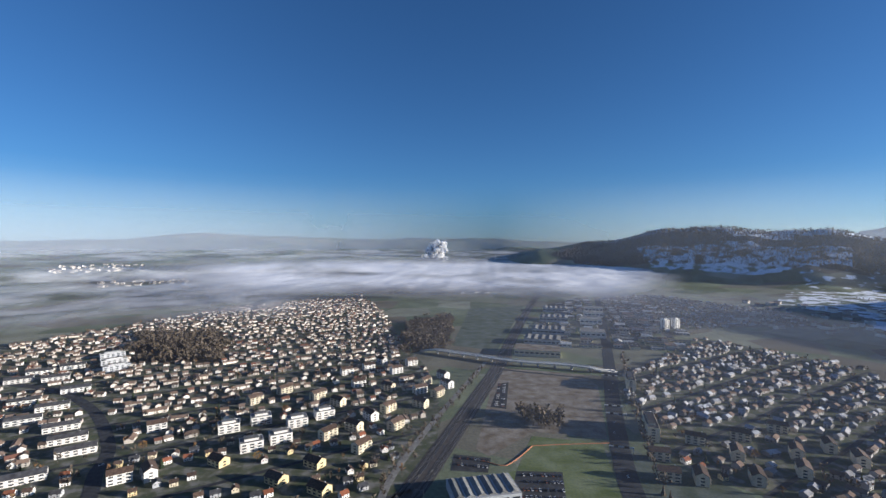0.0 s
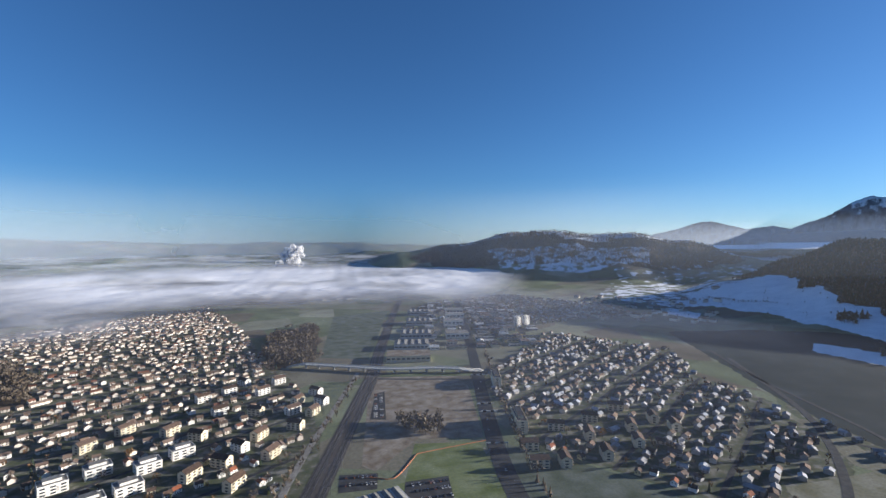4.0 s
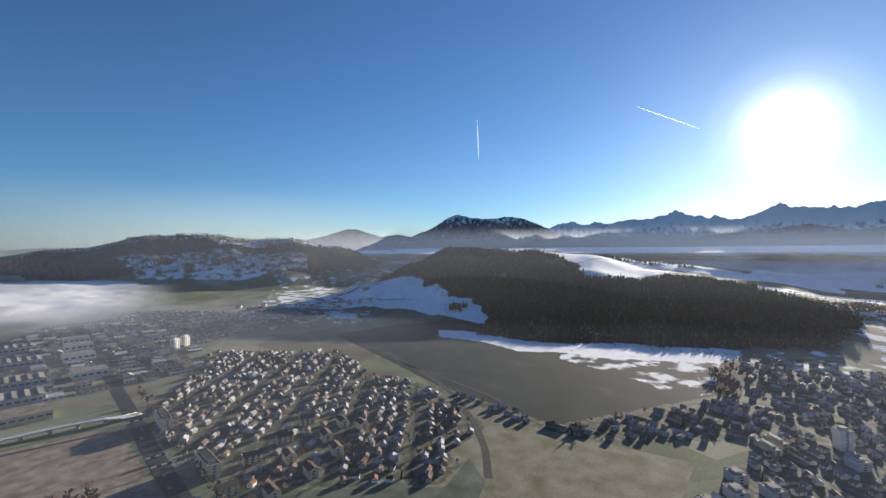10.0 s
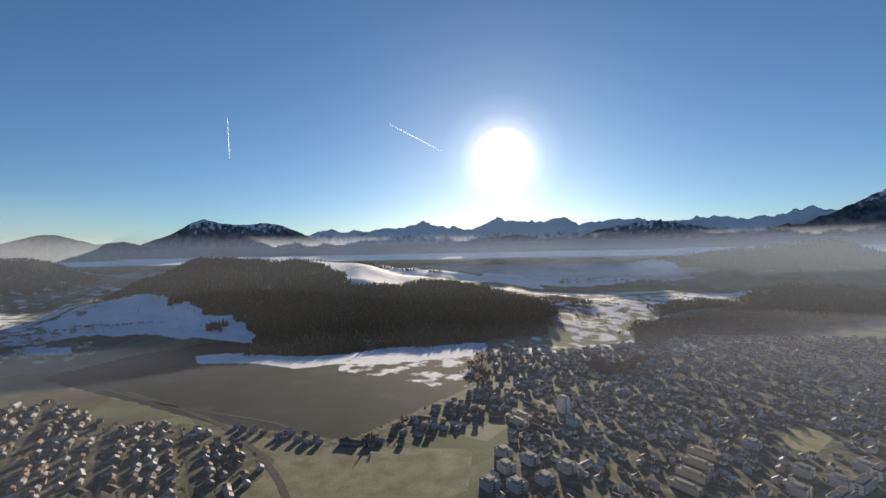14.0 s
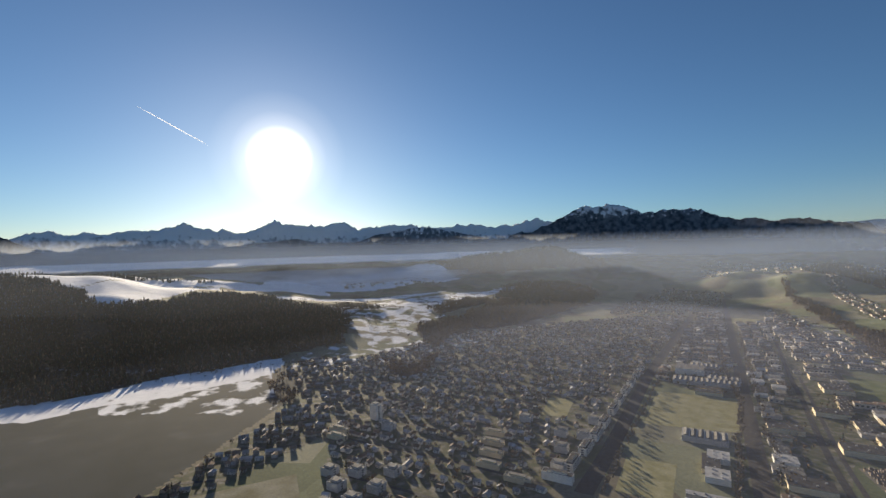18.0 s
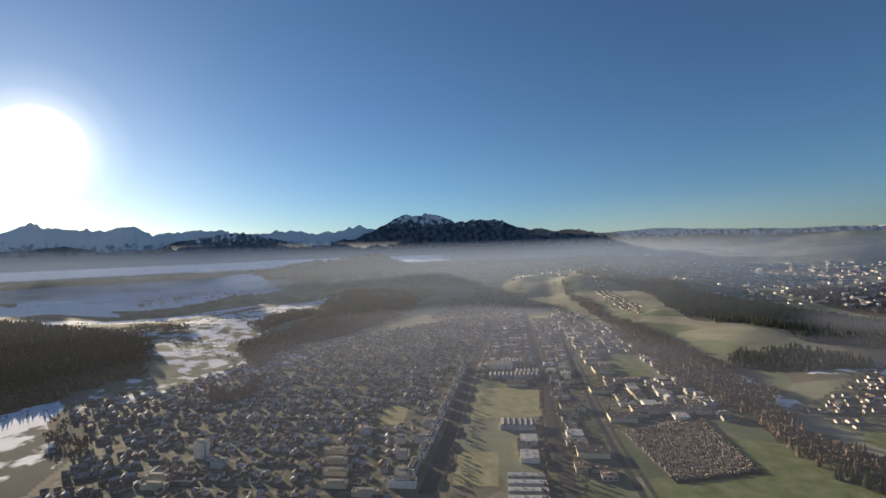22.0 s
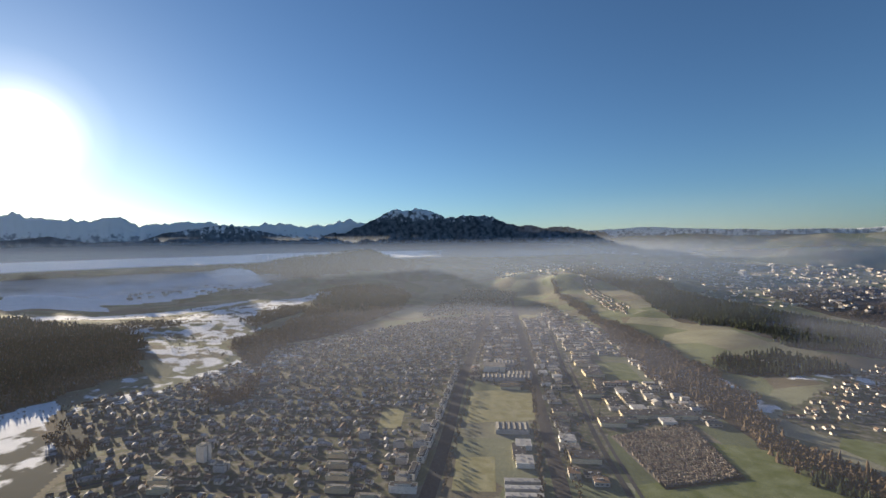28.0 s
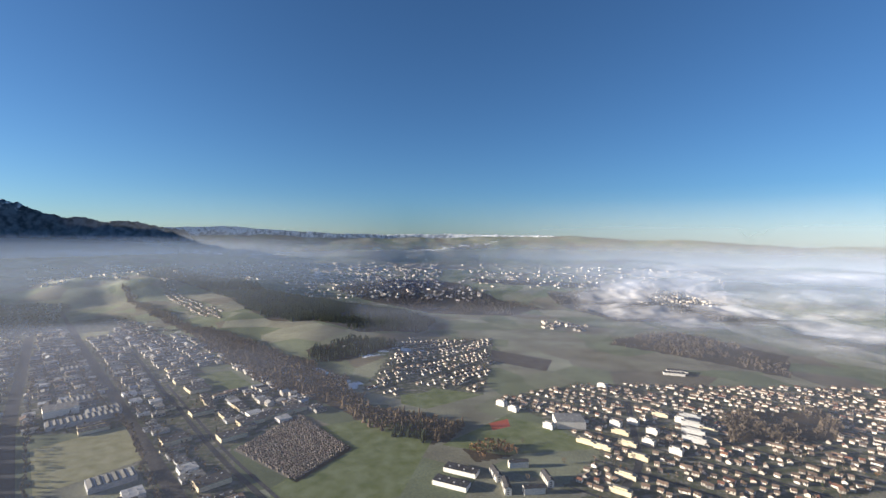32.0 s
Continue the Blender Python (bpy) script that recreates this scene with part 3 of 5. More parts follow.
road("railway", RAIL_S, 15, BALLAST, "dark ballasted railway bed leaving the town", 0.14)
road("road", [(30, -190), (63, -242), (120, -330), (195, -461), (235, -529), (330, -700)], 6, ASPHALT, "narrow road beside the canal")
road("canal", [(24, -194), (57, -246), (114, -334), (189, -465), (228, -533)], 4, DARKROOF, "narrow dark canal with straight banks", 0.1)
road("path", [(305, 128), (330, 120), (381, 240), (430, 330)], 4, ASPHALT, "lane along the large field")
road("road", [(209, 72), (250, 95), (300, 135), (345, 185), (420, 300)], 6, ASPHALT, "lane at the edge of the houses")
road("road", [(-178, -211), (-219, -246), (-252, -299), (-300, -380)], 8, ASPHALT, "street curving past the flats")
road("path", [(-7, 120), (-7, 153), (9, 216), (57, 369)], 5, GRAVEL, "pale path beside the stream")
sheet("field", [(65, 350), (136, 330), (138, 300), (111, 203), (72, 213), (42, 182), (36, 190)], 0.05, BROWN, "brown waste ground with frost", "field")
sheet("field", [(69, 207), (106, 198), (92, 120), (60, 118), (40, 150), (43, 164), (54, 167)], 0.07, LAWN, "green meadow beside the main road", "field")
sheet("field", [(116, 195), (150, 152), (190, 88), (225, 92), (205, 72), (150, 60), (100, 110)], 0.06, MEADOW, "frosty green meadow by the houses", "field")
sheet("field", [(27, 438), (73, 414), (159, 754), (61, 714)], 0.05, MEADOW, "long frosty meadow beside the railway", "field")
sheet("field", [(224, 105), (289, 101), (286, 36), (283, -24), (231, -18), (205, 20), (195, 66)], 0.05, STRAW, "pale frosted field among the houses", "field")
sheet("pitch", [(273, -364), (218, -407), (175, -329), (225, -284)], 0.08, PITCH, "pale winter sports ground", "field")
sheet("pitch", [(192, -224), (168, -243), (141, -200), (166, -183)], 0.08, PITCH, "small pale winter pitch", "field")
sheet("pitch", [(314, -264), (296, -278), (267, -240), (283, -227)], 0.08, PITCH, "small yellowish pitch beside flats", "field")
sheet("field", [(69, -263), (22, -322), (41, -370), (-18, -384), (-66, -330), (-23, -238), (40, -225), (60, -240)], 0.06, LAWN, "green meadow below the tree belt", "field")
sheet("field", [(-224, -639), (-295, -561), (-260, -507), (-200, -572)], 0.1, PLOUGH, "dark ploughed field", "field")
sheet("field", [(-69, -311), (-146, -363), (-186, -329), (-198, -279), (-116, -283)], 0.06, LAWN, "green meadow by the school", "field")
sheet("court", [(-125, -349), (-147, -356), (-143, -338), (-123, -332)], 0.12, surface("red_court", (0.3, 0.06, 0.04), (0.42, 0.1, 0.06), 4, vary=0), "red sports court", "court")
sheet("field", [(606, -1062), (577, -1135), (426, -861), (459, -806)], 0.08, PITCH, "far pale field in the haze", "field")
sheet("car_park", [(54, 167), (76, 166), (71, 140), (47, 140)], 0.1, ASPHALT, "dark asphalt car park", "car park")
sheet("car_park", [(24, 184), (43, 180), (40, 165), (22, 167)], 0.1, ASPHALT, "dark asphalt car park by the railway", "car park")
sheet("allotments", [(108, -334), (60, -407), (8, -318), (50, -270)], 0.06, GARDENS, "brown allotment ground", "garden")
sheet("field", [(-52, -486), (-144, -431), (-70, -398), (-46, -418)], 0.07, LAWN, "green meadow enclosed by houses", "field")
sheet("field", [(188, -619), (124, -510), (164, -494), (215, -590)], 0.07, LAWN, "green meadow beside the tree belt", "field")
sheet("field", [(32, -600), (-61, -621), (-12, -485), (43, -545)], 0.09, LAWN, "green meadow with snow remains", "field")
sheet("car_park", [(50, 253), (60, 249), (70, 308), (62, 304)], 0.1, ASPHALT, "strip of asphalt parking by the railway", "car park")



# ---- mountains that close the distance ----
def mountain_material(name, rock, wood, snowline, spread):
    m, nd, lk, p = nodes_of(name)
    c = ramp(nd, lk, scaled_noise(nd, lk, 45, 8), (0.38, wood), (0.62, rock))
    g = nd.new("ShaderNodeNewGeometry")
    sep = nd.new("ShaderNodeSeparateXYZ")
    lk.new(g.outputs["Position"], sep.inputs[0])
    hi = nd.new("ShaderNodeMapRange")
    hi.inputs["From Min"].default_value, hi.inputs["From Max"].default_value = snowline - spread, snowline + spread
    lk.new(sep.outputs["Z"], hi.inputs["Value"])
    add = nd.new("ShaderNodeMath")
    add.operation = "MULTIPLY_ADD"
    lk.new(scaled_noise(nd, lk, 38, 9), add.inputs[0])
    add.inputs[1].default_value = 1.1
    lk.new(hi.outputs[0], add.inputs[2])
    half = nd.new("ShaderNodeMath")
    half.operation = "MULTIPLY"
    lk.new(add.outputs[0], half.inputs[0])
    half.inputs[1].default_value = 0.5
    c = mixed(nd, lk, ramp(nd, lk, half.outputs[0], (0.5, (0, 0, 0)), (0.58, (1, 1, 1))), c, (0.72, 0.75, 0.8))
    lk.new(c, p.inputs["Base Color"])
    p.inputs["Roughness"].default_value, p.inputs["Specular IOR Level"].default_value = 0.95, 0.06
    return m


def jagged(u, seed, octaves=6):
    """Sharp-crested noise along a line, 0 to 1."""
    g, total, gain = np.random.default_rng(seed), 0 * u, 0.5
    for k in range(octaves):
        knots = g.random(4 + int((u.max() - u.min()) * 2 ** k / 6))
        w = np.interp(u, np.linspace(u.min(), u.max(), len(knots)), knots)
        total = total + gain * (1 - abs(2 * w - 1))
        gain *= 0.72
    return total


def mountain(name, crest, near, far, base, rough, seed, material, label):
    """A range seen across the valley: crest as (heading, height), rising from near to far metres away."""
    az = np.linspace(crest[0][0], crest[-1][0], 420)
    top = np.interp(az, [c[0] for c in crest], [c[1] for c in crest])
    fade = np.clip(np.minimum(az - az[0], az[-1] - az) / 2.5, 0, 1)
    top = base + (top - base) * (0.3 + 0.7 * fade) + rough * (jagged(az, seed) - 0.5) * fade
    rows, steps = [], np.linspace(0, 1, 34)
    spur = jagged(az, seed + 5, 5) - 0.5
    for s in steps:
        flow = jagged(az + 1.2 * np.sin(s * 5 + az * 0.4), seed + 9, 6) - 0.5
        r = near + (far - near) * s + spur * (far - near) * 0.3 * math.sin(math.pi * s)
        z = base + (top - base) * (0.12 * s + 0.88 * s ** 2.3) + flow * rough * 0.9 * s * math.sin(math.pi * s)
        big = spread(r)
        rows.append(np.stack([big * np.sin(np.radians(az)), big * np.cos(np.radians(az)), lifted(az, r, z)], -1))
    big = spread(far) + 60
    rows.append(np.stack([big * np.sin(np.radians(az)), big * np.cos(np.radians(az)), 0 * az - 20], -1))
    v, n, k = np.concatenate(rows), len(az), len(rows)
    i = np.arange(n * k).reshape(k, n)
    q = np.stack([i[:-1, :-1], i[:-1, 1:], i[1:, 1:], i[1:, :-1]], -1).reshape(-1, 4)[:, ::-1]
    me = bpy.data.meshes.new(name)
    me.from_pydata(v.tolist(), [], q.tolist())
    me.polygons.foreach_set("use_smooth", [True] * len(me.polygons))
    me.materials.append(material)
    return tagged(new(name, me), label, "mountain", kind="structure")


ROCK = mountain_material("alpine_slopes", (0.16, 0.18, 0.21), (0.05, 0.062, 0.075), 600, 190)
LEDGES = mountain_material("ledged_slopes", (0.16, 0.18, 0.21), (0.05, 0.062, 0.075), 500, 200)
# far ranges: distance haze is put into the pale blue rock and wood tones
ALPS = mountain_material("hazy_alps", (0.34, 0.37, 0.42), (0.2, 0.23, 0.27), 380, 160)
LOW = mountain_material("hazy_wooded_mountain", (0.17, 0.2, 0.235), (0.08, 0.097, 0.115), 470, 220)
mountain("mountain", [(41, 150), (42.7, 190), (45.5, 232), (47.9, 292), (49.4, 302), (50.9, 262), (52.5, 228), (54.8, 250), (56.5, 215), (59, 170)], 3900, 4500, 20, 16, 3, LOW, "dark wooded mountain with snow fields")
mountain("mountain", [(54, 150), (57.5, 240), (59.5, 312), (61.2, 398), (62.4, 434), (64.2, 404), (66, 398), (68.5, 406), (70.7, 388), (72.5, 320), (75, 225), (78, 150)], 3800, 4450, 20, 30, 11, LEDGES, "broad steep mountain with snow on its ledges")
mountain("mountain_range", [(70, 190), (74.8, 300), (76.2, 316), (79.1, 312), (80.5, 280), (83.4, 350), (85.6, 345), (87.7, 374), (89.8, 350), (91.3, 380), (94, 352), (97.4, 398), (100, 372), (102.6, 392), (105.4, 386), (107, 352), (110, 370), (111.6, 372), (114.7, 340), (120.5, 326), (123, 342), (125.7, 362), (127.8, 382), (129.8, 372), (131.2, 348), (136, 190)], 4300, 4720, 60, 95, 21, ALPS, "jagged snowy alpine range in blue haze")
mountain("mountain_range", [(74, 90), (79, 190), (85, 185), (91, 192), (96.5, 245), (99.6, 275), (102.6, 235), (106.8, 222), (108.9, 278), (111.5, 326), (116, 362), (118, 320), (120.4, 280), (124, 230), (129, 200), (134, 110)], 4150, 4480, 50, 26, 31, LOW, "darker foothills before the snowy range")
mountain("mountain", [(124, 150), (125.7, 232), (128.4, 272), (131.2, 336), (133, 400), (134.8, 472), (136.6, 518), (138.4, 496), (140.2, 466), (142.1, 418), (143.5, 388), (145.3, 424), (146.4, 430), (147.9, 396), (150, 330), (152, 314), (154, 288), (157, 262), (160, 240), (164, 190)], 3900, 4520, 20, 70, 44, ROCK, "high craggy mountain with snow streaks")
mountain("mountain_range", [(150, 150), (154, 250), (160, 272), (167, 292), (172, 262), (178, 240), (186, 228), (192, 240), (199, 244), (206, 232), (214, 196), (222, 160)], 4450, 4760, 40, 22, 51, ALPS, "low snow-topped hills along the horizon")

# the sun itself, low over the range: a glaring disc that fades into the sky at its rim
m, nd, lk, p = nodes_of("sun_surface")
nd.remove(p)
glare, clear, mix, co, grad = (nd.new("ShaderNode" + k) for k in ("Emission", "BsdfTransparent", "AddShader", "TexCoord", "TexGradient"))
grad.gradient_type = "SPHERICAL"
glare.inputs["Color"].default_value = (1, 0.95, 0.86, 1)
lk.new(co.outputs["Object"], grad.inputs["Vector"])
bright = nd.new("ShaderNodeMath")
bright.operation = "MULTIPLY"
# the dim outer stops paint the glare around the sun into the disc
lk.new(ramp(nd, lk, grad.outputs["Fac"], (0.0, (0, 0, 0)), (0.3, (0.006, 0.006, 0.006)), (0.5, (0.02, 0.02, 0.02)), (0.64, (0.06, 0.06, 0.06)), (0.73, (0.25, 0.25, 0.25)), (0.82, (1, 1, 1))), bright.inputs[0])
bright.inputs[1].default_value = 7.0
lk.new(bright.outputs[0], glare.inputs["Strength"])
lk.new(clear.outputs[0], mix.inputs[0])
lk.new(glare.outputs[0], mix.inputs[1])
lk.new(mix.outputs[0], nd["Material Output"].inputs["Surface"])
me = bpy.data.meshes.new("sun_disc")
me.from_pydata([(math.cos(i * math.pi / 32), math.sin(i * math.pi / 32), 0) for i in range(64)], [], [tuple(range(64))])
me.materials.append(m)
sun_ball = tagged(new("sun_disc", me), "glaring white low winter sun", "sun", kind="structure")
sun_ball.matrix_world = look((4579, -640, 1198), (0, 0, 256)) @ Matrix.Scale(640, 4)


# ---- mist: lying fog, the fog sea over the lake, and thin haze down the valley ----
def mist_material(name, colour, density, size, low, high, through_light=0.5, sheen=0.0, soft_edge=True):
    m, nd, lk, p = nodes_of(name)
    nd.remove(p)
    out = nd["Material Output"]
    mix, clear = nd.new("ShaderNodeMixShader"), nd.new("ShaderNodeBsdfTransparent")
    both, a, b = nd.new("ShaderNodeMixShader"), nd.new("ShaderNodeBsdfDiffuse"), nd.new("ShaderNodeBsdfTranslucent")
    a.inputs["Color"].default_value = b.inputs["Color"].default_value = (*colour, 1)
    both.inputs[0].default_value = through_light
    lk.new(a.outputs[0], both.inputs[1])
    lk.new(b.outputs[0], both.inputs[2])
    if sheen:
        # droplets throw most light onwards: a broad gloss towards the sun
        gl, more = nd.new("ShaderNodeBsdfGlossy"), nd.new("ShaderNodeMixShader")
        gl.inputs["Roughness"].default_value, more.inputs[0].default_value = 0.78, sheen
        lk.new(both.outputs[0], more.inputs[1])
        lk.new(gl.outputs[0], more.inputs[2])
        both = more
    fac = ramp(nd, lk, scaled_noise(nd, lk, size, 4), (low, (0, 0, 0)), (high, (density,) * 3))
    if soft_edge:
        at = nd.new("ShaderNodeAttribute")
        at.attribute_name = "thickness"
        times = nd.new("ShaderNodeMath")
        times.operation = "MULTIPLY"
        lk.new(fac, times.inputs[0])
        lk.new(at.outputs["Fac"], times.inputs[1])
        fac = times.outputs[0]
    lk.new(fac, mix.inputs[0])
    lk.new(clear.outputs[0], mix.inputs[1])
    lk.new(both.outputs[0], mix.inputs[2])
    lk.new(mix.outputs[0], out.inputs["Surface"])
    return m


def mist_sheet(name, a0, a1, r0, r1, z0, z1, waves, material, label, edge=(4, 4, 0.15, 0.1), seed=1):
    """A billowing sheet of fog over the plain, thinning out towards its edges."""
    az, s = np.linspace(a0, a1, 220), np.linspace(0, 1, 120)
    A, S = np.meshgrid(az, s)
    R = r0 * (r1 / r0) ** S
    x, y = spread(R) * np.sin(np.radians(A)), spread(R) * np.cos(np.radians(A))
    z = z0 + (z1 - z0) * S + waves * unevenness(x * 1.7 + 900 * seed, y * 1.7) + 0.5 * waves * unevenness(x * 5 + 500, y * 5 + 300 * seed)
    thick = np.clip((A - a0) / edge[0], 0, 1) * np.clip((a1 - A) / edge[1], 0, 1) * np.clip(S / edge[2], 0, 1) * np.clip((1 - S) / edge[3], 0, 1)
    thick = thick * thick * (3 - 2 * thick)
    n, k = len(az), len(s)
    i = np.arange(n * k).reshape(k, n)
    q = np.stack([i[:-1, :-1], i[:-1, 1:], i[1:, 1:], i[1:, :-1]], -1).reshape(-1, 4)[:, ::-1]
    me = bpy.data.meshes.new(name)
    me.from_pydata(np.stack([x, y, lifted(A, R, z)], -1).reshape(-1, 3).tolist(), [], q.tolist())
    me.polygons.foreach_set("use_smooth", [True] * len(me.polygons))
    at = me.attributes.new("thickness", "FLOAT", "POINT")
    at.data.foreach_set("value", thick.ravel())
    me.materials.append(material)
    return tagged(new(name, me), label, "fog", kind="stuff")


FOG = mist_material("lying_fog", (0.93, 0.93, 0.96), 0.95, 520, 0.2, 0.5, 0.16)
TORN = mist_material("torn_fog", (0.93, 0.93, 0.96), 0.8, 330, 0.34, 0.72, 0.1)
THIN = mist_material("thin_fog", (0.93, 0.94, 0.96), 0.6, 240, 0.36, 0.66, 0.3)
SEA = mist_material("fog_sea", (0.93, 0.94, 0.96), 1.0, 500, 0.05, 0.2, 0.02, 0.12)
mist_sheet("fog_bank", -36, 31, 720, 2300, 12, 40, 1.0, FOG, "white fog bank lying across the plain", (16, 9, 0.34, 0.35), 1)
mist_sheet("fog_bank", -64, -6, 560, 2200, 7, 30, 1.4, TORN, "torn drifting fog over the plain", (8, 14, 0.3, 0.4), 2)
mist_sheet("fog_bank", -60, 26, 1800, 4200, 34, 70, 1.0, THIN, "thin fog before the far rim", (8, 10, 0.3, 0.4), 7)
mist_sheet("fog_bank", 206, 262, 760, 3600, 12, 50, 4, TORN, "broken fog patches over the far plain", (10, 6, 0.2, 0.25), 3)
mist_sheet("fog_sea", 53, 121, 2180, 3100, 90, 119, 0.6, SEA, "bright level fog sea over the lake", (3, 4, 0.2, 0.05), 4)
mist_sheet("fog_sea", 44, 57, 2650, 3300, 86, 107, 0.6, SEA, "white fog behind the snow-patched hill", (3, 3, 0.2, 0.05), 6)
mist_sheet("fog_sea", 115, 143, 2520, 3350, 90, 122, 0.6, SEA, "bright tongue of the fog sea behind the knoll", (4, 6, 0.2, 0.05), 5)


def haze_share(head, shares):
    """How dense the haze is by heading: it gathers along the shaded valley."""
    return np.interp(head, [-50, -10, 15, 35, 60, 80, 110, 150, 180, 205, 240, 310], shares)


VALLEY = [0.3, 0.35, 0.85, 1.0, 0.6, 0.2, 0.8, 1.2, 0.95, 0.9, 0.85, 0.5]
NEAR = [0.2, 0.4, 0.9, 1.1, 0.9, 0.5, 0.8, 1.3, 0.9, 0.6, 0.4, 0.2]
HILLS = [1.2, 1.2, 0.6, 0.3, 0.35, 0.35, 0.4, 1.3, 2.8, 3.4, 3.2, 1.8]


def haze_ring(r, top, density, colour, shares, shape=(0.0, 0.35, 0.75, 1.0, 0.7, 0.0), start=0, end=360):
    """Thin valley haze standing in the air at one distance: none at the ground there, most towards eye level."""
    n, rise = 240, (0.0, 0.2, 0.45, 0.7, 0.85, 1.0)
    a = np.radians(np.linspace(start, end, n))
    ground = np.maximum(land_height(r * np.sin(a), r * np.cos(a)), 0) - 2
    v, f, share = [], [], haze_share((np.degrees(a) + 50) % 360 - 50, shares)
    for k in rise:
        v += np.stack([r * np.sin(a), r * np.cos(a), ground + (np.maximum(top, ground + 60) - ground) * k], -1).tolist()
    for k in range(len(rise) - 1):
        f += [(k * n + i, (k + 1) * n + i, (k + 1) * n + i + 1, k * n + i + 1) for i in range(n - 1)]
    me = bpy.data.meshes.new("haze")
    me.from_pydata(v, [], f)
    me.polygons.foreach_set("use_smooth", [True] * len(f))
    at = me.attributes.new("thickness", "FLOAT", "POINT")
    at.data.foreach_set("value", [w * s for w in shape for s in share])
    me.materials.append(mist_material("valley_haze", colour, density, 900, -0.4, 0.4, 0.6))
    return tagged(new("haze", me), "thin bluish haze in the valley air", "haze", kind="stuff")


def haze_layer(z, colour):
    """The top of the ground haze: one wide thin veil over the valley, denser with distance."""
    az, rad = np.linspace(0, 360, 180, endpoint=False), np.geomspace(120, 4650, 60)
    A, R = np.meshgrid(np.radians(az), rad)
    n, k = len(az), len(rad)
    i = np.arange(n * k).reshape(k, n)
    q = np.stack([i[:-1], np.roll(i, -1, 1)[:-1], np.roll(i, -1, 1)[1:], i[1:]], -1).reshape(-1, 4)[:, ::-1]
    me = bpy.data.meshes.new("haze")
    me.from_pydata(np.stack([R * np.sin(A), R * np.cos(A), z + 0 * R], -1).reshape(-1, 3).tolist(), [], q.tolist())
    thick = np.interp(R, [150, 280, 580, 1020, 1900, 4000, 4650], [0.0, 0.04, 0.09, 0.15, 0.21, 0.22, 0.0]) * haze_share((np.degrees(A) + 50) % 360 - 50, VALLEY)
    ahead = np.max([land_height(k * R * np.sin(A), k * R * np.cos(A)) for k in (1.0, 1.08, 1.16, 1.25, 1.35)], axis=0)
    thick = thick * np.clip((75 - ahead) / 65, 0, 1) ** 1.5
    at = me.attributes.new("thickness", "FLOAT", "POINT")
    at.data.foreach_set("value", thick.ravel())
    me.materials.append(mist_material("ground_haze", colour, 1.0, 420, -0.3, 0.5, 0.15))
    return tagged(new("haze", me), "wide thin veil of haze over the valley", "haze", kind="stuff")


# tinted see-through sheets stand in for haze, dense enough to lift dark tones
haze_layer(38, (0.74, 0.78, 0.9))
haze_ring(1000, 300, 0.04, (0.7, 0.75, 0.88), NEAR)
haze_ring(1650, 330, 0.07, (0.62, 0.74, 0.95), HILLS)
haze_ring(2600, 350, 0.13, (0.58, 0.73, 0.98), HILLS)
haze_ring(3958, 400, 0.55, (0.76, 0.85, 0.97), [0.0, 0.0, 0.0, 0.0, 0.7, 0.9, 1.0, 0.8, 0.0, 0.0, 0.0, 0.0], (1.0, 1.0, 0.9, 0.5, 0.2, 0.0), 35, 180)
# taller shell, its pale colour stands in for the bright northern horizon
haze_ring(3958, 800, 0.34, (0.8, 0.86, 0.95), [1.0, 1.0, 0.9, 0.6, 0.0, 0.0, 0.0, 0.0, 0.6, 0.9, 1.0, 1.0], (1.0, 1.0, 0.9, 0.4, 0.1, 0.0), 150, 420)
MIST = mist_material("ground_mist", (0.9, 0.93, 0.97), 0.62, 260, 0.1, 0.5, 0.3)
mist_sheet("ground_mist", 82, 124, 1480, 2400, 22, 64, 0.4, MIST, "white mist over the lake shore", (6, 7, 0.45, 0.15), 8)


def puffs(name, centre, top, width, seed, label):
    """Steam: many lumps piled into a leaning column."""
    g = random.Random(seed)
    bm = bmesh.new()
    for i in range(110):
        h = g.random()
        w = width * (0.5 + 0.6 * math.sin(2.6 * h + 0.4)) * 0.5
        at = Matrix.Translation((centre[0] + g.gauss(0, w * 0.55) + 0.35 * width * h, centre[1] + g.gauss(0, w * 0.4), centre[2] + h * top)) @ Matrix.Scale(width * g.uniform(0.12, 0.28) * (1.2 - 0.5 * h), 4)
        bmesh.ops.create_icosphere(bm, subdivisions=2, radius=1, matrix=at)
    for v in bm.verts:
        v.co += noise.noise_vector(v.co * (4 / width)) * width * 0.12
    me = bpy.data.meshes.new(name)
    bm.to_mesh(me)
    bm.free()
    me.polygons.foreach_set("use_smooth", [True] * len(me.polygons))
    me.materials.append(mist_material("steam", (1.0, 0.99, 0.98), 0.36, width * 0.3, 0.1, 0.6, 0.3, soft_edge=False))
    return tagged(new(name, me), label, "steam", kind="stuff")


puffs("steam_plume", (-40, 3078, 58), 160, 100, 4, "billowing white steam plume rising out of the fog")
puffs("steam_plume", (202, -3004, 79), 64, 34, 5, "small white chimney plume across the plain")


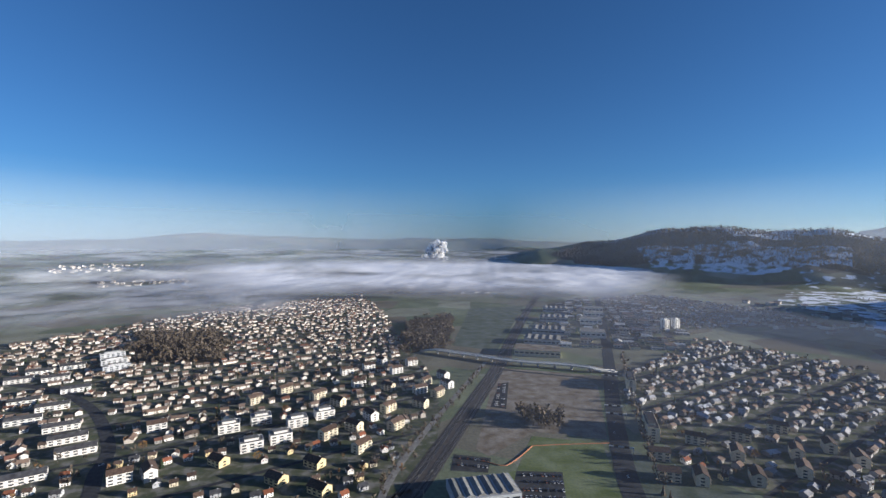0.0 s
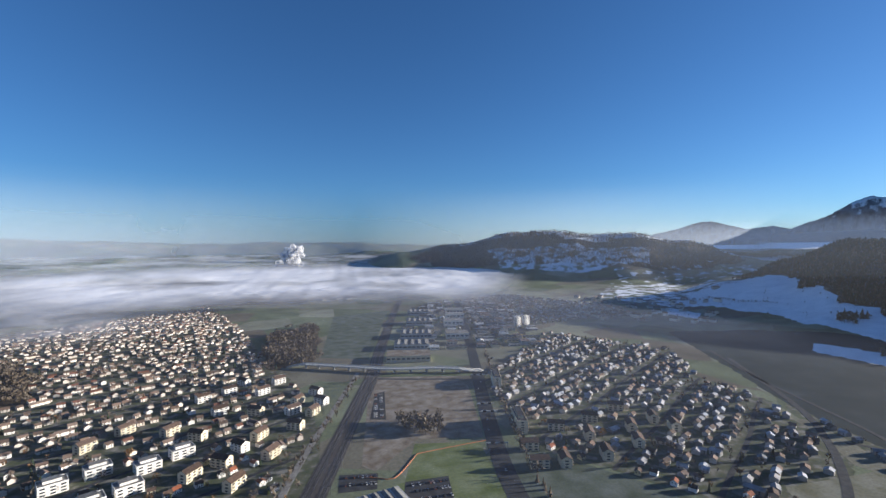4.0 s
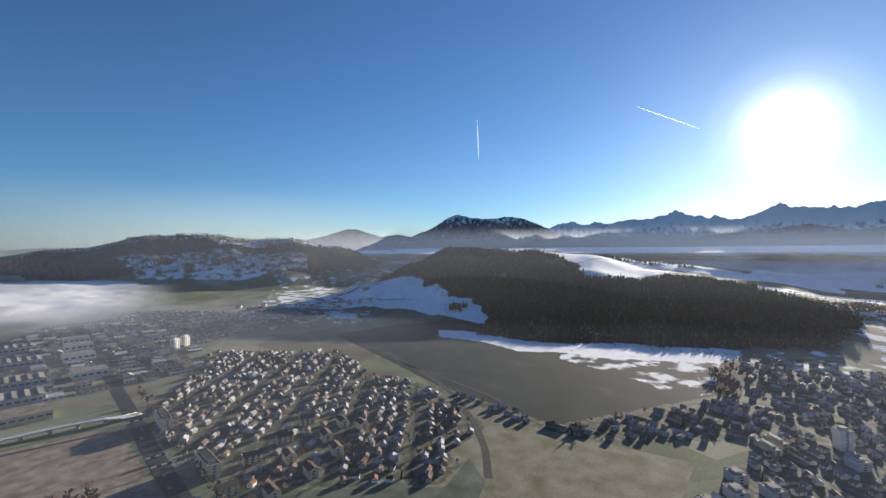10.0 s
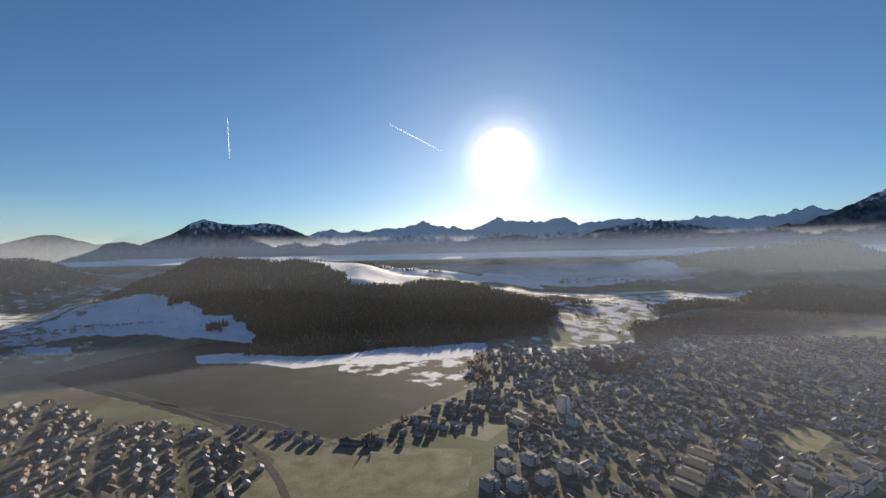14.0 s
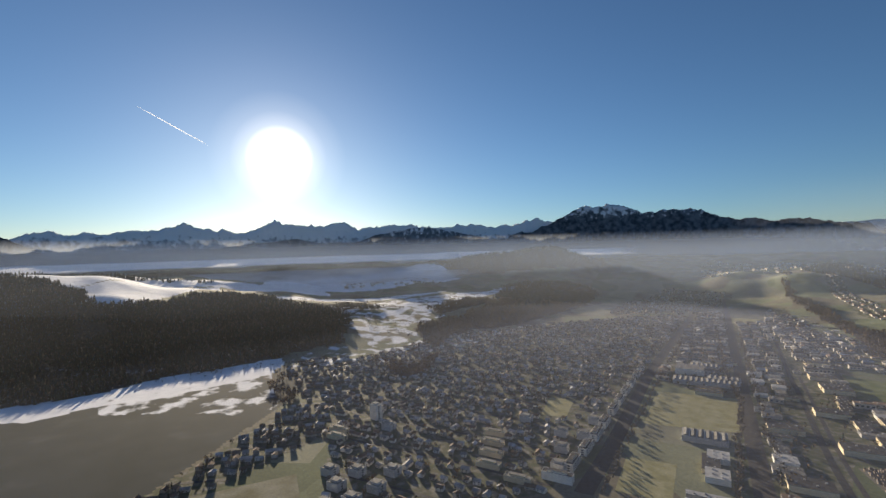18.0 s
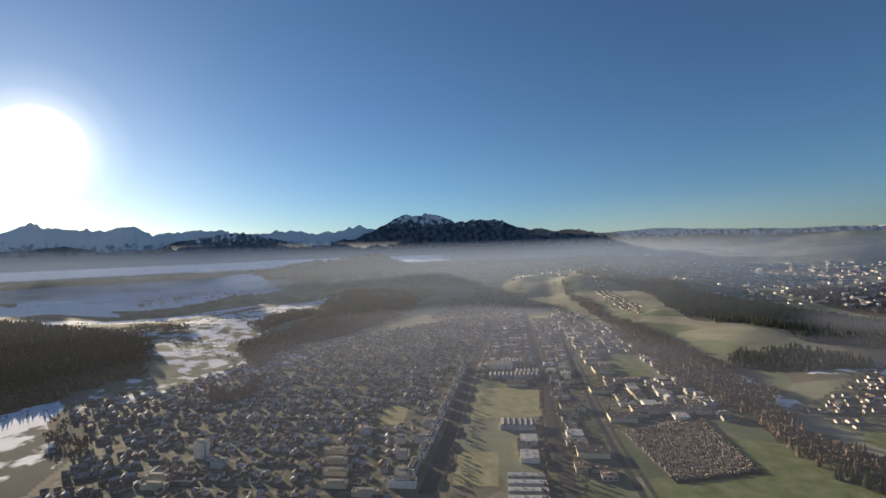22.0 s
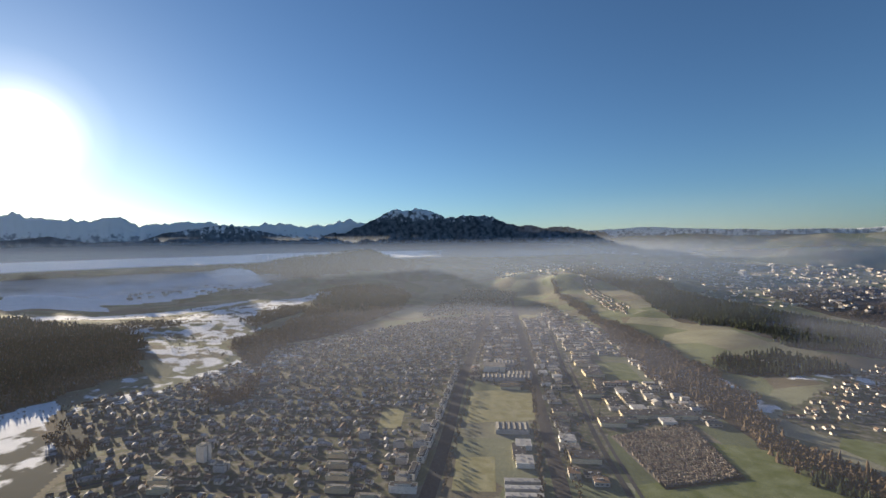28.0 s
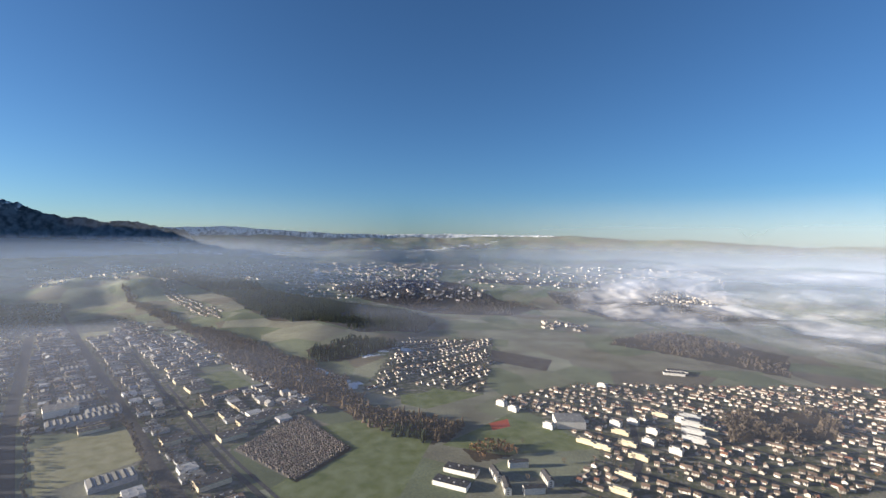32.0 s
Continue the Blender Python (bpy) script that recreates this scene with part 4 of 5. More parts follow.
def contrail(a, b, r, width):
    pa, pb = (Vector((r * math.sin(radians(h)), r * math.cos(radians(h)), z)) for h, z in (a, b))
    way, s, n = pb - pa, Shape(), 24
    side = way.cross(Vector((pa.x, pa.y, 0))).normalized()
    for i in range(n):
        w = width * (0.25 + 0.75 * math.sin(math.pi * (i + 0.5) / n))
        c = pa + way * (i / (n - 1))
        s.add([c + side * w, c + Vector((0, 0, w)), c - side * w, c - Vector((0, 0, w))], [(0, 1, 2, 3)] if i in (0, n - 1) else [])
        if i:
            k = len(s.v) - 8
            s.f += [(k + j, k + 4 + j, k + 4 + (j + 1) % 4, k + (j + 1) % 4) for j in range(4)]
            s.s += [0] * 4
    tagged(new("contrail", s.mesh("contrail", mist_material("ice_trail", (1, 1, 1), 0.5, 900, -0.3, 0.3, soft_edge=False))), "thin white aircraft contrail in the blue sky", "contrail", kind="stuff")


contrail((64.8, 1546), (65.0, 1156), 4690, 3.0)
contrail((83.6, 1581), (90.2, 1301), 4690, 3.0)


# ---- trees ----
def conifer(v, f, x, y, z, h, g):
    """A ragged spruce: three skirts of drooping boughs."""
    w = h * g.uniform(0.2, 0.3)
    for k, (lo, hi, wide) in enumerate(((0.08, 0.5, 1.0), (0.32, 0.76, 0.72), (0.6, 1.0, 0.42))):
        a0 = g.random() * 6
        base = len(v)
        for i in range(6):
            a, rr = a0 + i * 1.047, w * wide * g.uniform(0.7, 1.15)
            v.append((x + rr * math.cos(a), y + rr * math.sin(a), z + h * (lo + g.uniform(-0.04, 0.04))))
        v.append((x + g.uniform(-0.2, 0.2), y + g.uniform(-0.2, 0.2), z + h * hi))
        f += [(base + i, base + (i + 1) % 6, base + 6) for i in range(6)]


def bare_tree(v, f, x, y, z, h, g):
    """A leafless crown: a trunk and upright fans of twigs."""
    b = len(v)
    t = h * 0.02 + 0.08
    v += [(x - t, y - t, z), (x + t, y - t, z), (x, y + t, z), (x, y, z + h * 0.5)]
    f += [(b, b + 1, b + 3), (b + 1, b + 2, b + 3), (b + 2, b, b + 3)]
    w = h * g.uniform(0.26, 0.38)
    for i in range(13):
        a, e, rr = g.random() * 6.283, g.uniform(0.25, 1.0), w * g.uniform(0.45, 1.0)
        cx, cy, cz = x + rr * math.cos(a) * math.sin(e * 2.2), y + rr * math.sin(a) * math.sin(e * 2.2), z + h * (0.3 + 0.62 * e)
        q = h * g.uniform(0.09, 0.17)
        b = len(v)
        for k in range(3):
            v.append((cx + q * g.uniform(-1, 1), cy + q * g.uniform(-1, 1), cz + q * g.uniform(-1, 1)))
        v.append((x + (cx - x) * 0.3, y + (cy - y) * 0.3, cz - h * 0.2))
        f += [(b, b + 1, b + 2), (b, b + 1, b + 3), (b + 1, b + 2, b + 3)]


MIXED = surface("brown_twigs", (0.09, 0.068, 0.047), (0.175, 0.13, 0.086), 4, vary=0.5, island=True)


def wood(poly, spacing, sort, label, seed):
    g, spacing, thin = random.Random(seed), 1.28 * spacing, spacing > 12.5
    xs, ys = [p[0] for p in poly], [p[1] for p in poly]
    gx, gy = np.meshgrid(np.arange(min(xs), max(xs), spacing), np.arange(min(ys), max(ys), spacing))
    r2 = np.random.default_rng(seed)
    px, py = gx + r2.uniform(-0.5, 0.5, gx.shape) * spacing, gy + r2.uniform(-0.5, 0.5, gx.shape) * spacing
    ok = inside(px + 14 * np.sin(py / 23), py + 14 * np.sin(px / 19), poly)
    px, py = px[ok], py[ok]
    # clearings
    gap = unevenness(px * 3 + 77, py * 3) + r2.uniform(-0.25, 0.25, px.shape)
    low = -0.3 if thin else -0.8 if sort == "conifer" else -1.6 if sort == "mixed" else -0.75
    px, py = px[gap > low], py[gap > low]
    pz = land_height(px, py)
    v, f = [], []
    for x, y, z in zip(px.tolist(), py.tolist(), pz.tolist()):
        if g.random() < {"conifer": 0.66, "mixed": 0.15}.get(sort, 0.0):
            conifer(v, f, x, y, z - 0.4, g.uniform(12, 25), g)
        else:
            bare_tree(v, f, x, y, z - 0.4, g.uniform(10, 18), g)
    me = bpy.data.meshes.new("wood")
    me.from_pydata(v, [], f)
    me.materials.append({"conifer": NEEDLES, "bare": TWIGS, "rust": RUST, "mixed": MIXED}[sort])
    return tagged(new("wood", me), label, "forest", kind="stuff")


for n, (poly, spacing, sort, label) in enumerate(WOODS):
    wood(poly, spacing, sort, label, 100 + n)


# ---- buildings ----
def gable_shell(s, w, d, h, rise, x=0.0, y=0.0, z=0.0, turn=0.0, slot=0):
    """Walls with gable ends, ridge along the width."""
    c, k = math.cos(turn), math.sin(turn)
    pts = [(-w / 2, -d / 2, -1), (w / 2, -d / 2, -1), (w / 2, d / 2, -1), (-w / 2, d / 2, -1), (-w / 2, -d / 2, h), (w / 2, -d / 2, h), (w / 2, d / 2, h), (-w / 2, d / 2, h), (-w / 2, 0, h + rise), (w / 2, 0, h + rise)]
    pts = [(x + c * a - k * b, y + k * a + c * b, z + e) for a, b, e in pts]
    s.add(pts, [(0, 1, 5, 4), (2, 3, 7, 6), (1, 2, 6, 9, 5), (3, 0, 4, 8, 7)], slot)


def gable_roof(s, w, d, h, rise, over=0.5, thick=0.22, x=0.0, y=0.0, z=0.0, turn=0.0, slot=0):
    c, k = math.cos(turn), math.sin(turn)
    a, fall = w / 2 + over, over * rise / (d / 2)
    pts = []
    for e in (0, thick):
        pts += [(-a, -d / 2 - over, h - fall + e), (a, -d / 2 - over, h - fall + e), (a, 0, h + rise + e + 0.03), (-a, 0, h + rise + e + 0.03), (a, d / 2 + over, h - fall + e), (-a, d / 2 + over, h - fall + e)]
    pts = [(x + c * p - k * q, y + k * p + c * q, z + e + 0.02) for p, q, e in pts]
    s.add(pts, [(6, 7, 8, 9), (9, 8, 10, 11), (1, 0, 3, 2), (2, 3, 5, 4), (0, 1, 7, 6), (5, 11, 10, 4), (1, 2, 8, 7), (2, 4, 10, 8), (0, 6, 9, 3), (3, 9, 11, 5)], slot)


def thing(name, label, category, group=""):
    return tagged(new(name), label, category, group)


def opening(parent, name, x, y, z, w, h, side, material=None):
    """A window or door pane set 4 cm proud; side: 0 front, 1 right, 2 back, 3 left."""
    s = Shape()
    sx, sy = ((w, 0.08), (0.08, w))[side % 2]
    s.box(x, y, z, sx, sy, h)
    return part(name, s, material or GLASS, parent)


def house(w, d, h, rise, walls, roof, label):
    """A detached house with gable roof, chimney, windows and door."""
    base = thing("house", label, "house", "houses of the valley town")
    s = Shape()
    gable_shell(s, w, d, h, rise)
    part("wall", s, walls, base)
    s = Shape()
    gable_roof(s, w, d, h, rise)
    part("roof", s, roof, base)
    part("chimney", Shape().box(w * 0.22, d * 0.12, h + rise * 0.5, 0.7, 0.7, rise * 0.5 + 0.9), CONCRETE, base)
    for z in (0.8, 2.8):
        for x in (-w * 0.27, w * 0.27):
            opening(base, "window", x, -d / 2, z, 1.4, 1.25, 0)
    for y in (-d * 0.22, d * 0.22):
        opening(base, "window", w / 2, y, 2.8, 1.2, 1.25, 1)
        opening(base, "window", -w / 2, y, 2.8, 1.2, 1.25, 1)
    opening(base, "door", 0, -d / 2, 0, 1.1, 2.1, 0, BARK)
    return base


def flats(w, d, floors, walls, roof, label, gable=False, balconies=True, name="apartment_block"):
    """A block of flats with bands of windows, balconies, and a flat or gable roof."""
    base, h = thing(name, label, "apartment building", "blocks of flats"), floors * 2.9 + 0.6
    s = Shape()
    if gable:
        gable_shell(s, w, d, h, d * 0.28)
        part("wall", s, walls, base)
        s = Shape()
        gable_roof(s, w, d, h, d * 0.28, 0.6, 0.3)
        part("roof", s, roof, base)
    else:
        part("wall", s.box(0, 0, -1, w, d, h + 1), walls, base)
        part("roof", Shape().box(0, 0, h + 0.004, w - 0.6, d - 0.6, 0.12), roof, base)
        rim = Shape()
        for x, y, a, b in ((0, -d / 2, w + 0.3, 0.35), (0, d / 2, w + 0.3, 0.35), (-w / 2, 0, 0.35, d - 0.36), (w / 2, 0, 0.35, d - 0.36)):
            rim.box(x, y, h - 0.1, a, b, 0.65)
        part("parapet", rim, walls, base)
        part("attic", Shape().box(0, d * 0.05, h + 0.13, w * 0.62, d * 0.5, 2.4), walls, base)
        part("attic_roof", Shape().box(0, d * 0.05, h + 2.54, w * 0.66, d * 0.56, 0.25), roof, base)
    part("chimney", Shape().box(w * 0.3, d * 0.1, h, 1.0, 0.8, (d * 0.28 if gable else 2.4) + 0.8), CONCRETE, base)
    bays = max(2, round(w / 7))
    for k in range(floors):
        z = 0.9 + 2.9 * k
        for b in range(bays):
            x = (b + 0.5) / bays * w - w / 2
            opening(base, "window", x, -d / 2, z, w / bays * 0.55, 1.5, 0)
            if balconies and k and b % 2 == 0:
                bal = part("balcony", Shape().box(x, -d / 2 - 0.75, z - 0.95, w / bays * 0.9, 1.4, 0.2), CONCRETE, base)
                part("railing", Shape().box(x, -d / 2 - 1.42, z - 0.74, w / bays * 0.9, 0.06, 0.95), walls, bal)
        for sx in (-1, 1):
            opening(base, "window", sx * w / 2, 0, z, min(3.5, d * 0.3), 1.4, 1)
    return base


def hall(w, d, h, walls, roof, label, sheds=0, group="industrial halls"):
    """A flat-roofed works building, with saw-tooth rooflights or vents on top."""
    w, d, h = 1.28 * w, 1.28 * d, 1.2 * h
    base = thing("industrial_hall", label, "industrial building", group)
    part("wall", Shape().box(0, 0, -1, w, d, h + 1), walls, base)
    part("roof", Shape().box(0, 0, h + 0.004, w + 0.4, d + 0.4, 0.35), roof, base)
    for i in range(sheds):
        x = (i + 0.5) / sheds * w - w / 2
        q, a = w / sheds * 0.42, d * 0.44
        light = Shape().add([(x - q, -a, h + 0.36), (x + q, -a, h + 0.36), (x + q, a, h + 0.36), (x - q, a, h + 0.36), (x - q * 0.2, -a, h + 2.2), (x - q * 0.2, a, h + 2.2)], [(0, 1, 4), (1, 2, 5, 4), (2, 3, 5), (3, 0, 4, 5)])
        part("rooflight", light, GRAVEL, base)
    if not sheds:
        for i in range(4):
            part("roof_vent", Shape().box((i - 1.5) * w * 0.22, d * (0.2 if i % 2 else -0.2), h + 0.36, 2.2, 1.6, 1.2), METAL, base)
    n = max(2, int(w / 9))
    for i in range(n):
        opening(base, "window", (i + 0.5) / n * w - w / 2, -d / 2, h * 0.45, w / n * 0.7, h * 0.25, 0)
    opening(base, "gate", -w * 0.3, -d / 2 - 0.02, 0, 3.5, min(3.6, h * 0.42), 0, METAL)
    return base


PLACED = []


def put(proto, x, y, turn, reach, first, size=1.0):
    """The first one is moved, later ones are copies."""
    x, y, reach = PLAN * x, PLAN * y, PLAN * reach
    PLACED.append((x, y, reach))
    m = pose(x, y, max(0.0, height(x, y)), 0, 0, turn) @ Matrix.Scale(size, 4)
    if proto in first:
        copy_thing(proto, m)
    else:
        proto.matrix_basis = m
        first.add(proto)


USED = set()
# flats and houses whose places show clearly
FLAT_WHITE = flats(22, 16, 3, WHITE, GRAVEL, "white three-storey flats with stepped attic")
for x, y in [(-93, 224), (-107, 212), (-84, 189), (-72, 199), (-70, 221), (-57, 234)]:
    put(FLAT_WHITE, x, y, 28, 9, USED)
GABLE_CREAM = flats(19, 10.5, 3, CREAM, ROOF, "cream gabled flats with brown tiled roof", True)
for x, y in [(-34, 214), (-71, 268), (-53, 255), (-23, 287), (4, 301), (14, 275), (-18, 245), (3, 253), (-10, 217), (-111, 258), (-98, 279), (-47, 204), (-25, 188)]:
    put(GABLE_CREAM, x, y, 56 if (x + y) % 2 else -34, 8.5, USED)
for x, y, turn in [(129, 180, -15), (124, 160, -15), (138, 158, 70), (158, 199, -28), (186, 204, -30), (215, 215, -30), (202, 184, 60), (225, 191, 62), (228, 176, 62), (191, 165, 60), (164, 158, 66), (170, 182, 64)]:
    put(GABLE_CREAM, x, y, turn, 9, USED)
GABLE_WHITE = flats(19, 10.5, 3, WHITE, ROOF, "white gabled flats with dark tiled roof", True)
for x, y in [(-63, 328), (-47, 296), (-47, 342), (-38, 362), (-22, 333), (-11, 358), (1, 282), (18, 318), (21, 295), (-27, 231), (-149, 212), (-130, 155), (-119, 159)]:
    put(GABLE_WHITE, x, y, 33 if (x + y) % 2 else -50, 8.5, USED)
YELLOW_FLATS = flats(18, 11.5, 2, YELLOW, ROOF, "yellow two-storey houses with wide brown roofs", True, False)
for x, y in [(-58, 155), (-45, 171), (-36, 147), (-93, 172)]:
    put(YELLOW_FLATS, x, y, -30, 9, USED)
LONG_WHITE = flats(33, 10.5, 2, WHITE, DARKROOF, "long white flats with balcony bands", True)
for x, y in [(-205, 212), (-188, 196), (-172, 182), (-174, 154), (-265, 253), (-238, 244), (-236, 221), (-252, 280), (-290, 307), (-304, 341), (-317, 323), (-313, 300)]:
    put(LONG_WHITE, x, y, 33, 8, USED)
GREY_BLOCK = flats(38, 11, 3, GREY, GRAVEL, "long grey terraced flats among houses")
for x, y, turn in [(-297, 378, 45), (-262, 335, 45), (-278, 354, 45), (-333, -322, -49), (-321, -305, -49), (-309, -290, -49), (-297, -275, -49)]:
    put(GREY_BLOCK, x, y, turn, 9, USED)
SLAB = flats(50, 12, 5, CREAM, DARKROOF, "tall slab of flats with sunlit yellow end wall")
for x, y, turn in [(163, 300, 71), (139, 212, 73)]:
    put(SLAB, x, y, turn, 14, USED)
TOWER = flats(15, 14, 8, WHITE, GRAVEL, "slim pale tower block of flats")
for x, y in [(349, -102), (322, 545), (305, 538)]:
    put(TOWER, x, y, 20, 9, USED)
POINT = flats(17, 15, 3, GREY, GRAVEL, "pale flat-roofed point block")
for x, y in [(272, -43), (262, -58), (252, -42), (233, -30), (231, -45), (237, -62), (251, -78), (242, -212), (229, -222), (221, -193), (202, -173), (246, -251), (278, -207), (322, -103)]:
    put(POINT, x, y, 32, 9, USED)
ROW = flats(32, 10, 2, CREAM, GRAVEL, "long low row of pale flats", False)
for x, y in [(338, -67), (325, -62), (268, -169), (255, -158), (241, -147), (228, -136), (203, -141)]:
    put(ROW, x, y, 33, 8, USED)
STREET = flats(36, 11, 3, WHITE, DARKROOF, "street block of pale flats along the main road")
for x, y, turn in [(192, -163, 32), (201, -184, -60), (213, -208, -60), (226, -232, -60), (240, -256, -60), (256, -284, -60), (270, -308, -60), (285, -334, -60), (300, -360, -60), (316, -388, -60), (332, -415, -60)]:
    put(STREET, x, y, turn, 12, USED)
WHITE_BLOCK = flats(20, 12, 3, WHITE, GRAVEL, "white flat-roofed block of flats")
for x, y in [(-154, -394), (-161, -376), (-267, -322), (-271, -298), (-252, -278), (-264, -258), (-247, -321), (-299, -430), (-179, -328), (-318, -317)]:
    put(WHITE_BLOCK, x, y, -55, 9, USED)

# works and halls
WORKS = hall(66, 40, 10, CREAM, BROWN, "large factory hall with brown flat roof and pale front")
put(WORKS, 112, 402, -13, 20, USED)
WORKS_LIT = hall(58, 42, 10, GREY, GRAVEL, "grey factory with rows of rooflights", 5)
for x, y in [(128, 452), (148, 510), (176, 600), (200, 690)]:
    put(WORKS_LIT, x, y, -15, 20, USED)
WHITE_WORKS = hall(42, 34, 11, WHITE, GRAVEL, "white office and works building")
for x, y in [(196, 490), (222, 580), (262, 690), (245, 640), (-202, -332)]:
    put(WHITE_WORKS, x, y, -15, 16, USED)
SHED = hall(44, 26, 6, GREY, METAL, "grey shed with saw-tooth rooflights", 6)
for x, y, turn in [(182, -295, 32), (36, 146, 12), (275, -417, 32), (256, -446, 32), (299, -482, 32), (368, -618, 32), (502, -823, 32)]:
    put(SHED, x, y, turn, 15, USED)
STORE = hall(34, 22, 6, CREAM, DARKROOF, "low pale warehouse with dark roof")
for x, y in [(182, -501), (158, -427), (105, -392), (87, -406), (67, -418), (188, -510), (115, -361), (161, -361), (110, -280), (210, -540), (240, -600)]:
    put(STORE, x, y, 32, 12, USED)
put(WHITE_WORKS, 297, -452, 32, 15, USED)
put(SHED, 251, -434, 32, 14, USED)
ROOFED_PARK = hall(38, 7, 3.4, METAL, METAL, "long low roofed bike and car shelter")
for x, y in [(132, -221), (127, -213), (122, -205), (117, -197)]:
    put(ROOFED_PARK, x, y, 34, 4, USED)

# the works quarters: halls and sheds, wall to wall between street and railway
LOW_HALL = hall(26, 17, 4.6, GREY, GRAVEL, "low grey workshop with gravel roof")
DARK_HALL = hall(38, 16, 5.2, CREAM, DARKROOF, "long dark-roofed workshop with pale front")
PALE_HALL = hall(22, 20, 5.6, WHITE, METAL, "pale workshop with grey metal roof")


def fill_works(poly, turn, dx, dy, seed, most):
    """Workshops on a loose grid over a quarter, where nothing stands yet."""
    g5, made = random.Random(seed), 0
    cx, cy = np.mean(poly, axis=0)
    c, s = math.cos(radians(turn)), math.sin(radians(turn))
    near = sorted(((i * dx + g5.uniform(-3, 3), j * dy + g5.uniform(-2, 2)) for i in range(-25, 26) for j in range(-40, 41)), key=lambda q: math.hypot(cx + c * q[0] - s * q[1], cy + s * q[0] + c * q[1]))
    for u, w in near:
        x, y = cx + c * u - s * w, cy + s * u + c * w
        if made >= most or g5.random() < 0.15 or not inside(np.array([x]), np.array([y]), poly)[0]:
            continue
        bad = any(inside(np.array([PLAN * x]), np.array([PLAN * y]), other)[0] for other in CLEAR)
        bad = bad or any(math.hypot(PLAN * x - p[0], PLAN * y - p[1]) < p[2] * 0.8 + 8 for p in PLACED)
        bad = bad or any((np.hypot(line[:, 0] - PLAN * x, line[:, 1] - PLAN * y) < w2 / 2 + 12).any() for line, w2 in LINES)
        if not bad:
            put(g5.choice((LOW_HALL, DARK_HALL, DARK_HALL, PALE_HALL)), x, y, turn + g5.choice((0, 0, 90)), 8, USED, g5.uniform(0.7, 1.0))
            made += 1


fill_works([(125, -245), (150, -235), (240, -370), (330, -520), (420, -690), (380, -720), (300, -640), (220, -560), (150, -470), (70, -425), (66, -405), (112, -335)], 32, 20, 15, 31, 42)
fill_works([(118, 420), (172, 420), (225, 600), (262, 740), (200, 740), (150, 600)], -15, 30, 22, 32, 14)
fill_works([(205, 415), (262, 400), (300, 500), (330, 620), (280, 650), (235, 540)], -15, 26, 20, 33, 14)
U_FLATS = flats(30, 9, 3, WHITE, DARKROOF, "white row of flats set round a yard", True)
for x, y, turn in [(-98, -250, 90), (-100, -232, 80), (-118, -224, -5), (-134, -236, 85), (-121, -262, -5)]:
    put(U_FLATS, x, y, turn, 8, USED)
BARN = hall(40, 15, 5.5, WHITE, DARKROOF, "long low hall with dark roof on the meadow")
for x, y, turn in [(-74, -262, -36), (-62, -245, -36), (-213, -341, -25), (-440, -471, -30), (-428, -462, -30)]:
    put(BARN, x, y, turn, 10, USED)
TERRACE = flats(30, 10, 2, CREAM, GRAVEL, "long two-storey terrace with pale bands")
for x, y in [(-197, -231), (-180, -212), (-240, -303), (-232, -280), (-226, -256), (-197, -291), (-206, -278), (-307, -334), (-327, -291), (-312, -271)]:
    put(TERRACE, x, y, -49, 9, USED)

# detached houses along the streets
HOUSES = [house(8.6, 7.4, 4.5, 2.5, WHITE, ROOF, "white two-storey house with brown tiled roof"), house(8.2, 7.2, 4.4, 2.3, CREAM, ROOF, "cream house with dark tiled roof"),
          house(9, 7.6, 4.6, 2.4, WHITE, REDROOF, "white house with red tiled roof"), house(10, 7.8, 4.4, 2.6, GREY, DARKROOF, "grey two-storey house with dark roof"),
          house(7.8, 7.2, 4.6, 2.3, YELLOW, ROOF, "yellow two-storey house with brown roof")]
FARRED = surface("reddish_house_roofs", (0.12, 0.06, 0.045), (0.2, 0.1, 0.07), 20, vary=0.5, island=True)
STREETS = {"north": (30, 16.5, 20.5, 0.88), "east": (30, 14.5, 18, 0.86), "east_far": (-25, 17, 20, 0.8), "field_rows": (65, 14.5, 18, 0.9), "south": (31, 15.5, 17.5, 0.84),
           "far_south": (32, 20.5, 24.3, 0.8), "ridge_row": (-58, 17.9, 25.6, 0.8), "works_rows": (32, 15.4, 23.0, 0.85), "west": (30, 17, 21, 0.85), "plain": (-52, 16.5, 20.5, 0.88)}
far_walls = {}
g = random.Random(12)
lines = np.concatenate([np.column_stack([line, np.full(len(line), w / 2)]) for line, w in LINES])
taken = np.array(PLACED)
spots = []
WORKSHOPS = Shape()


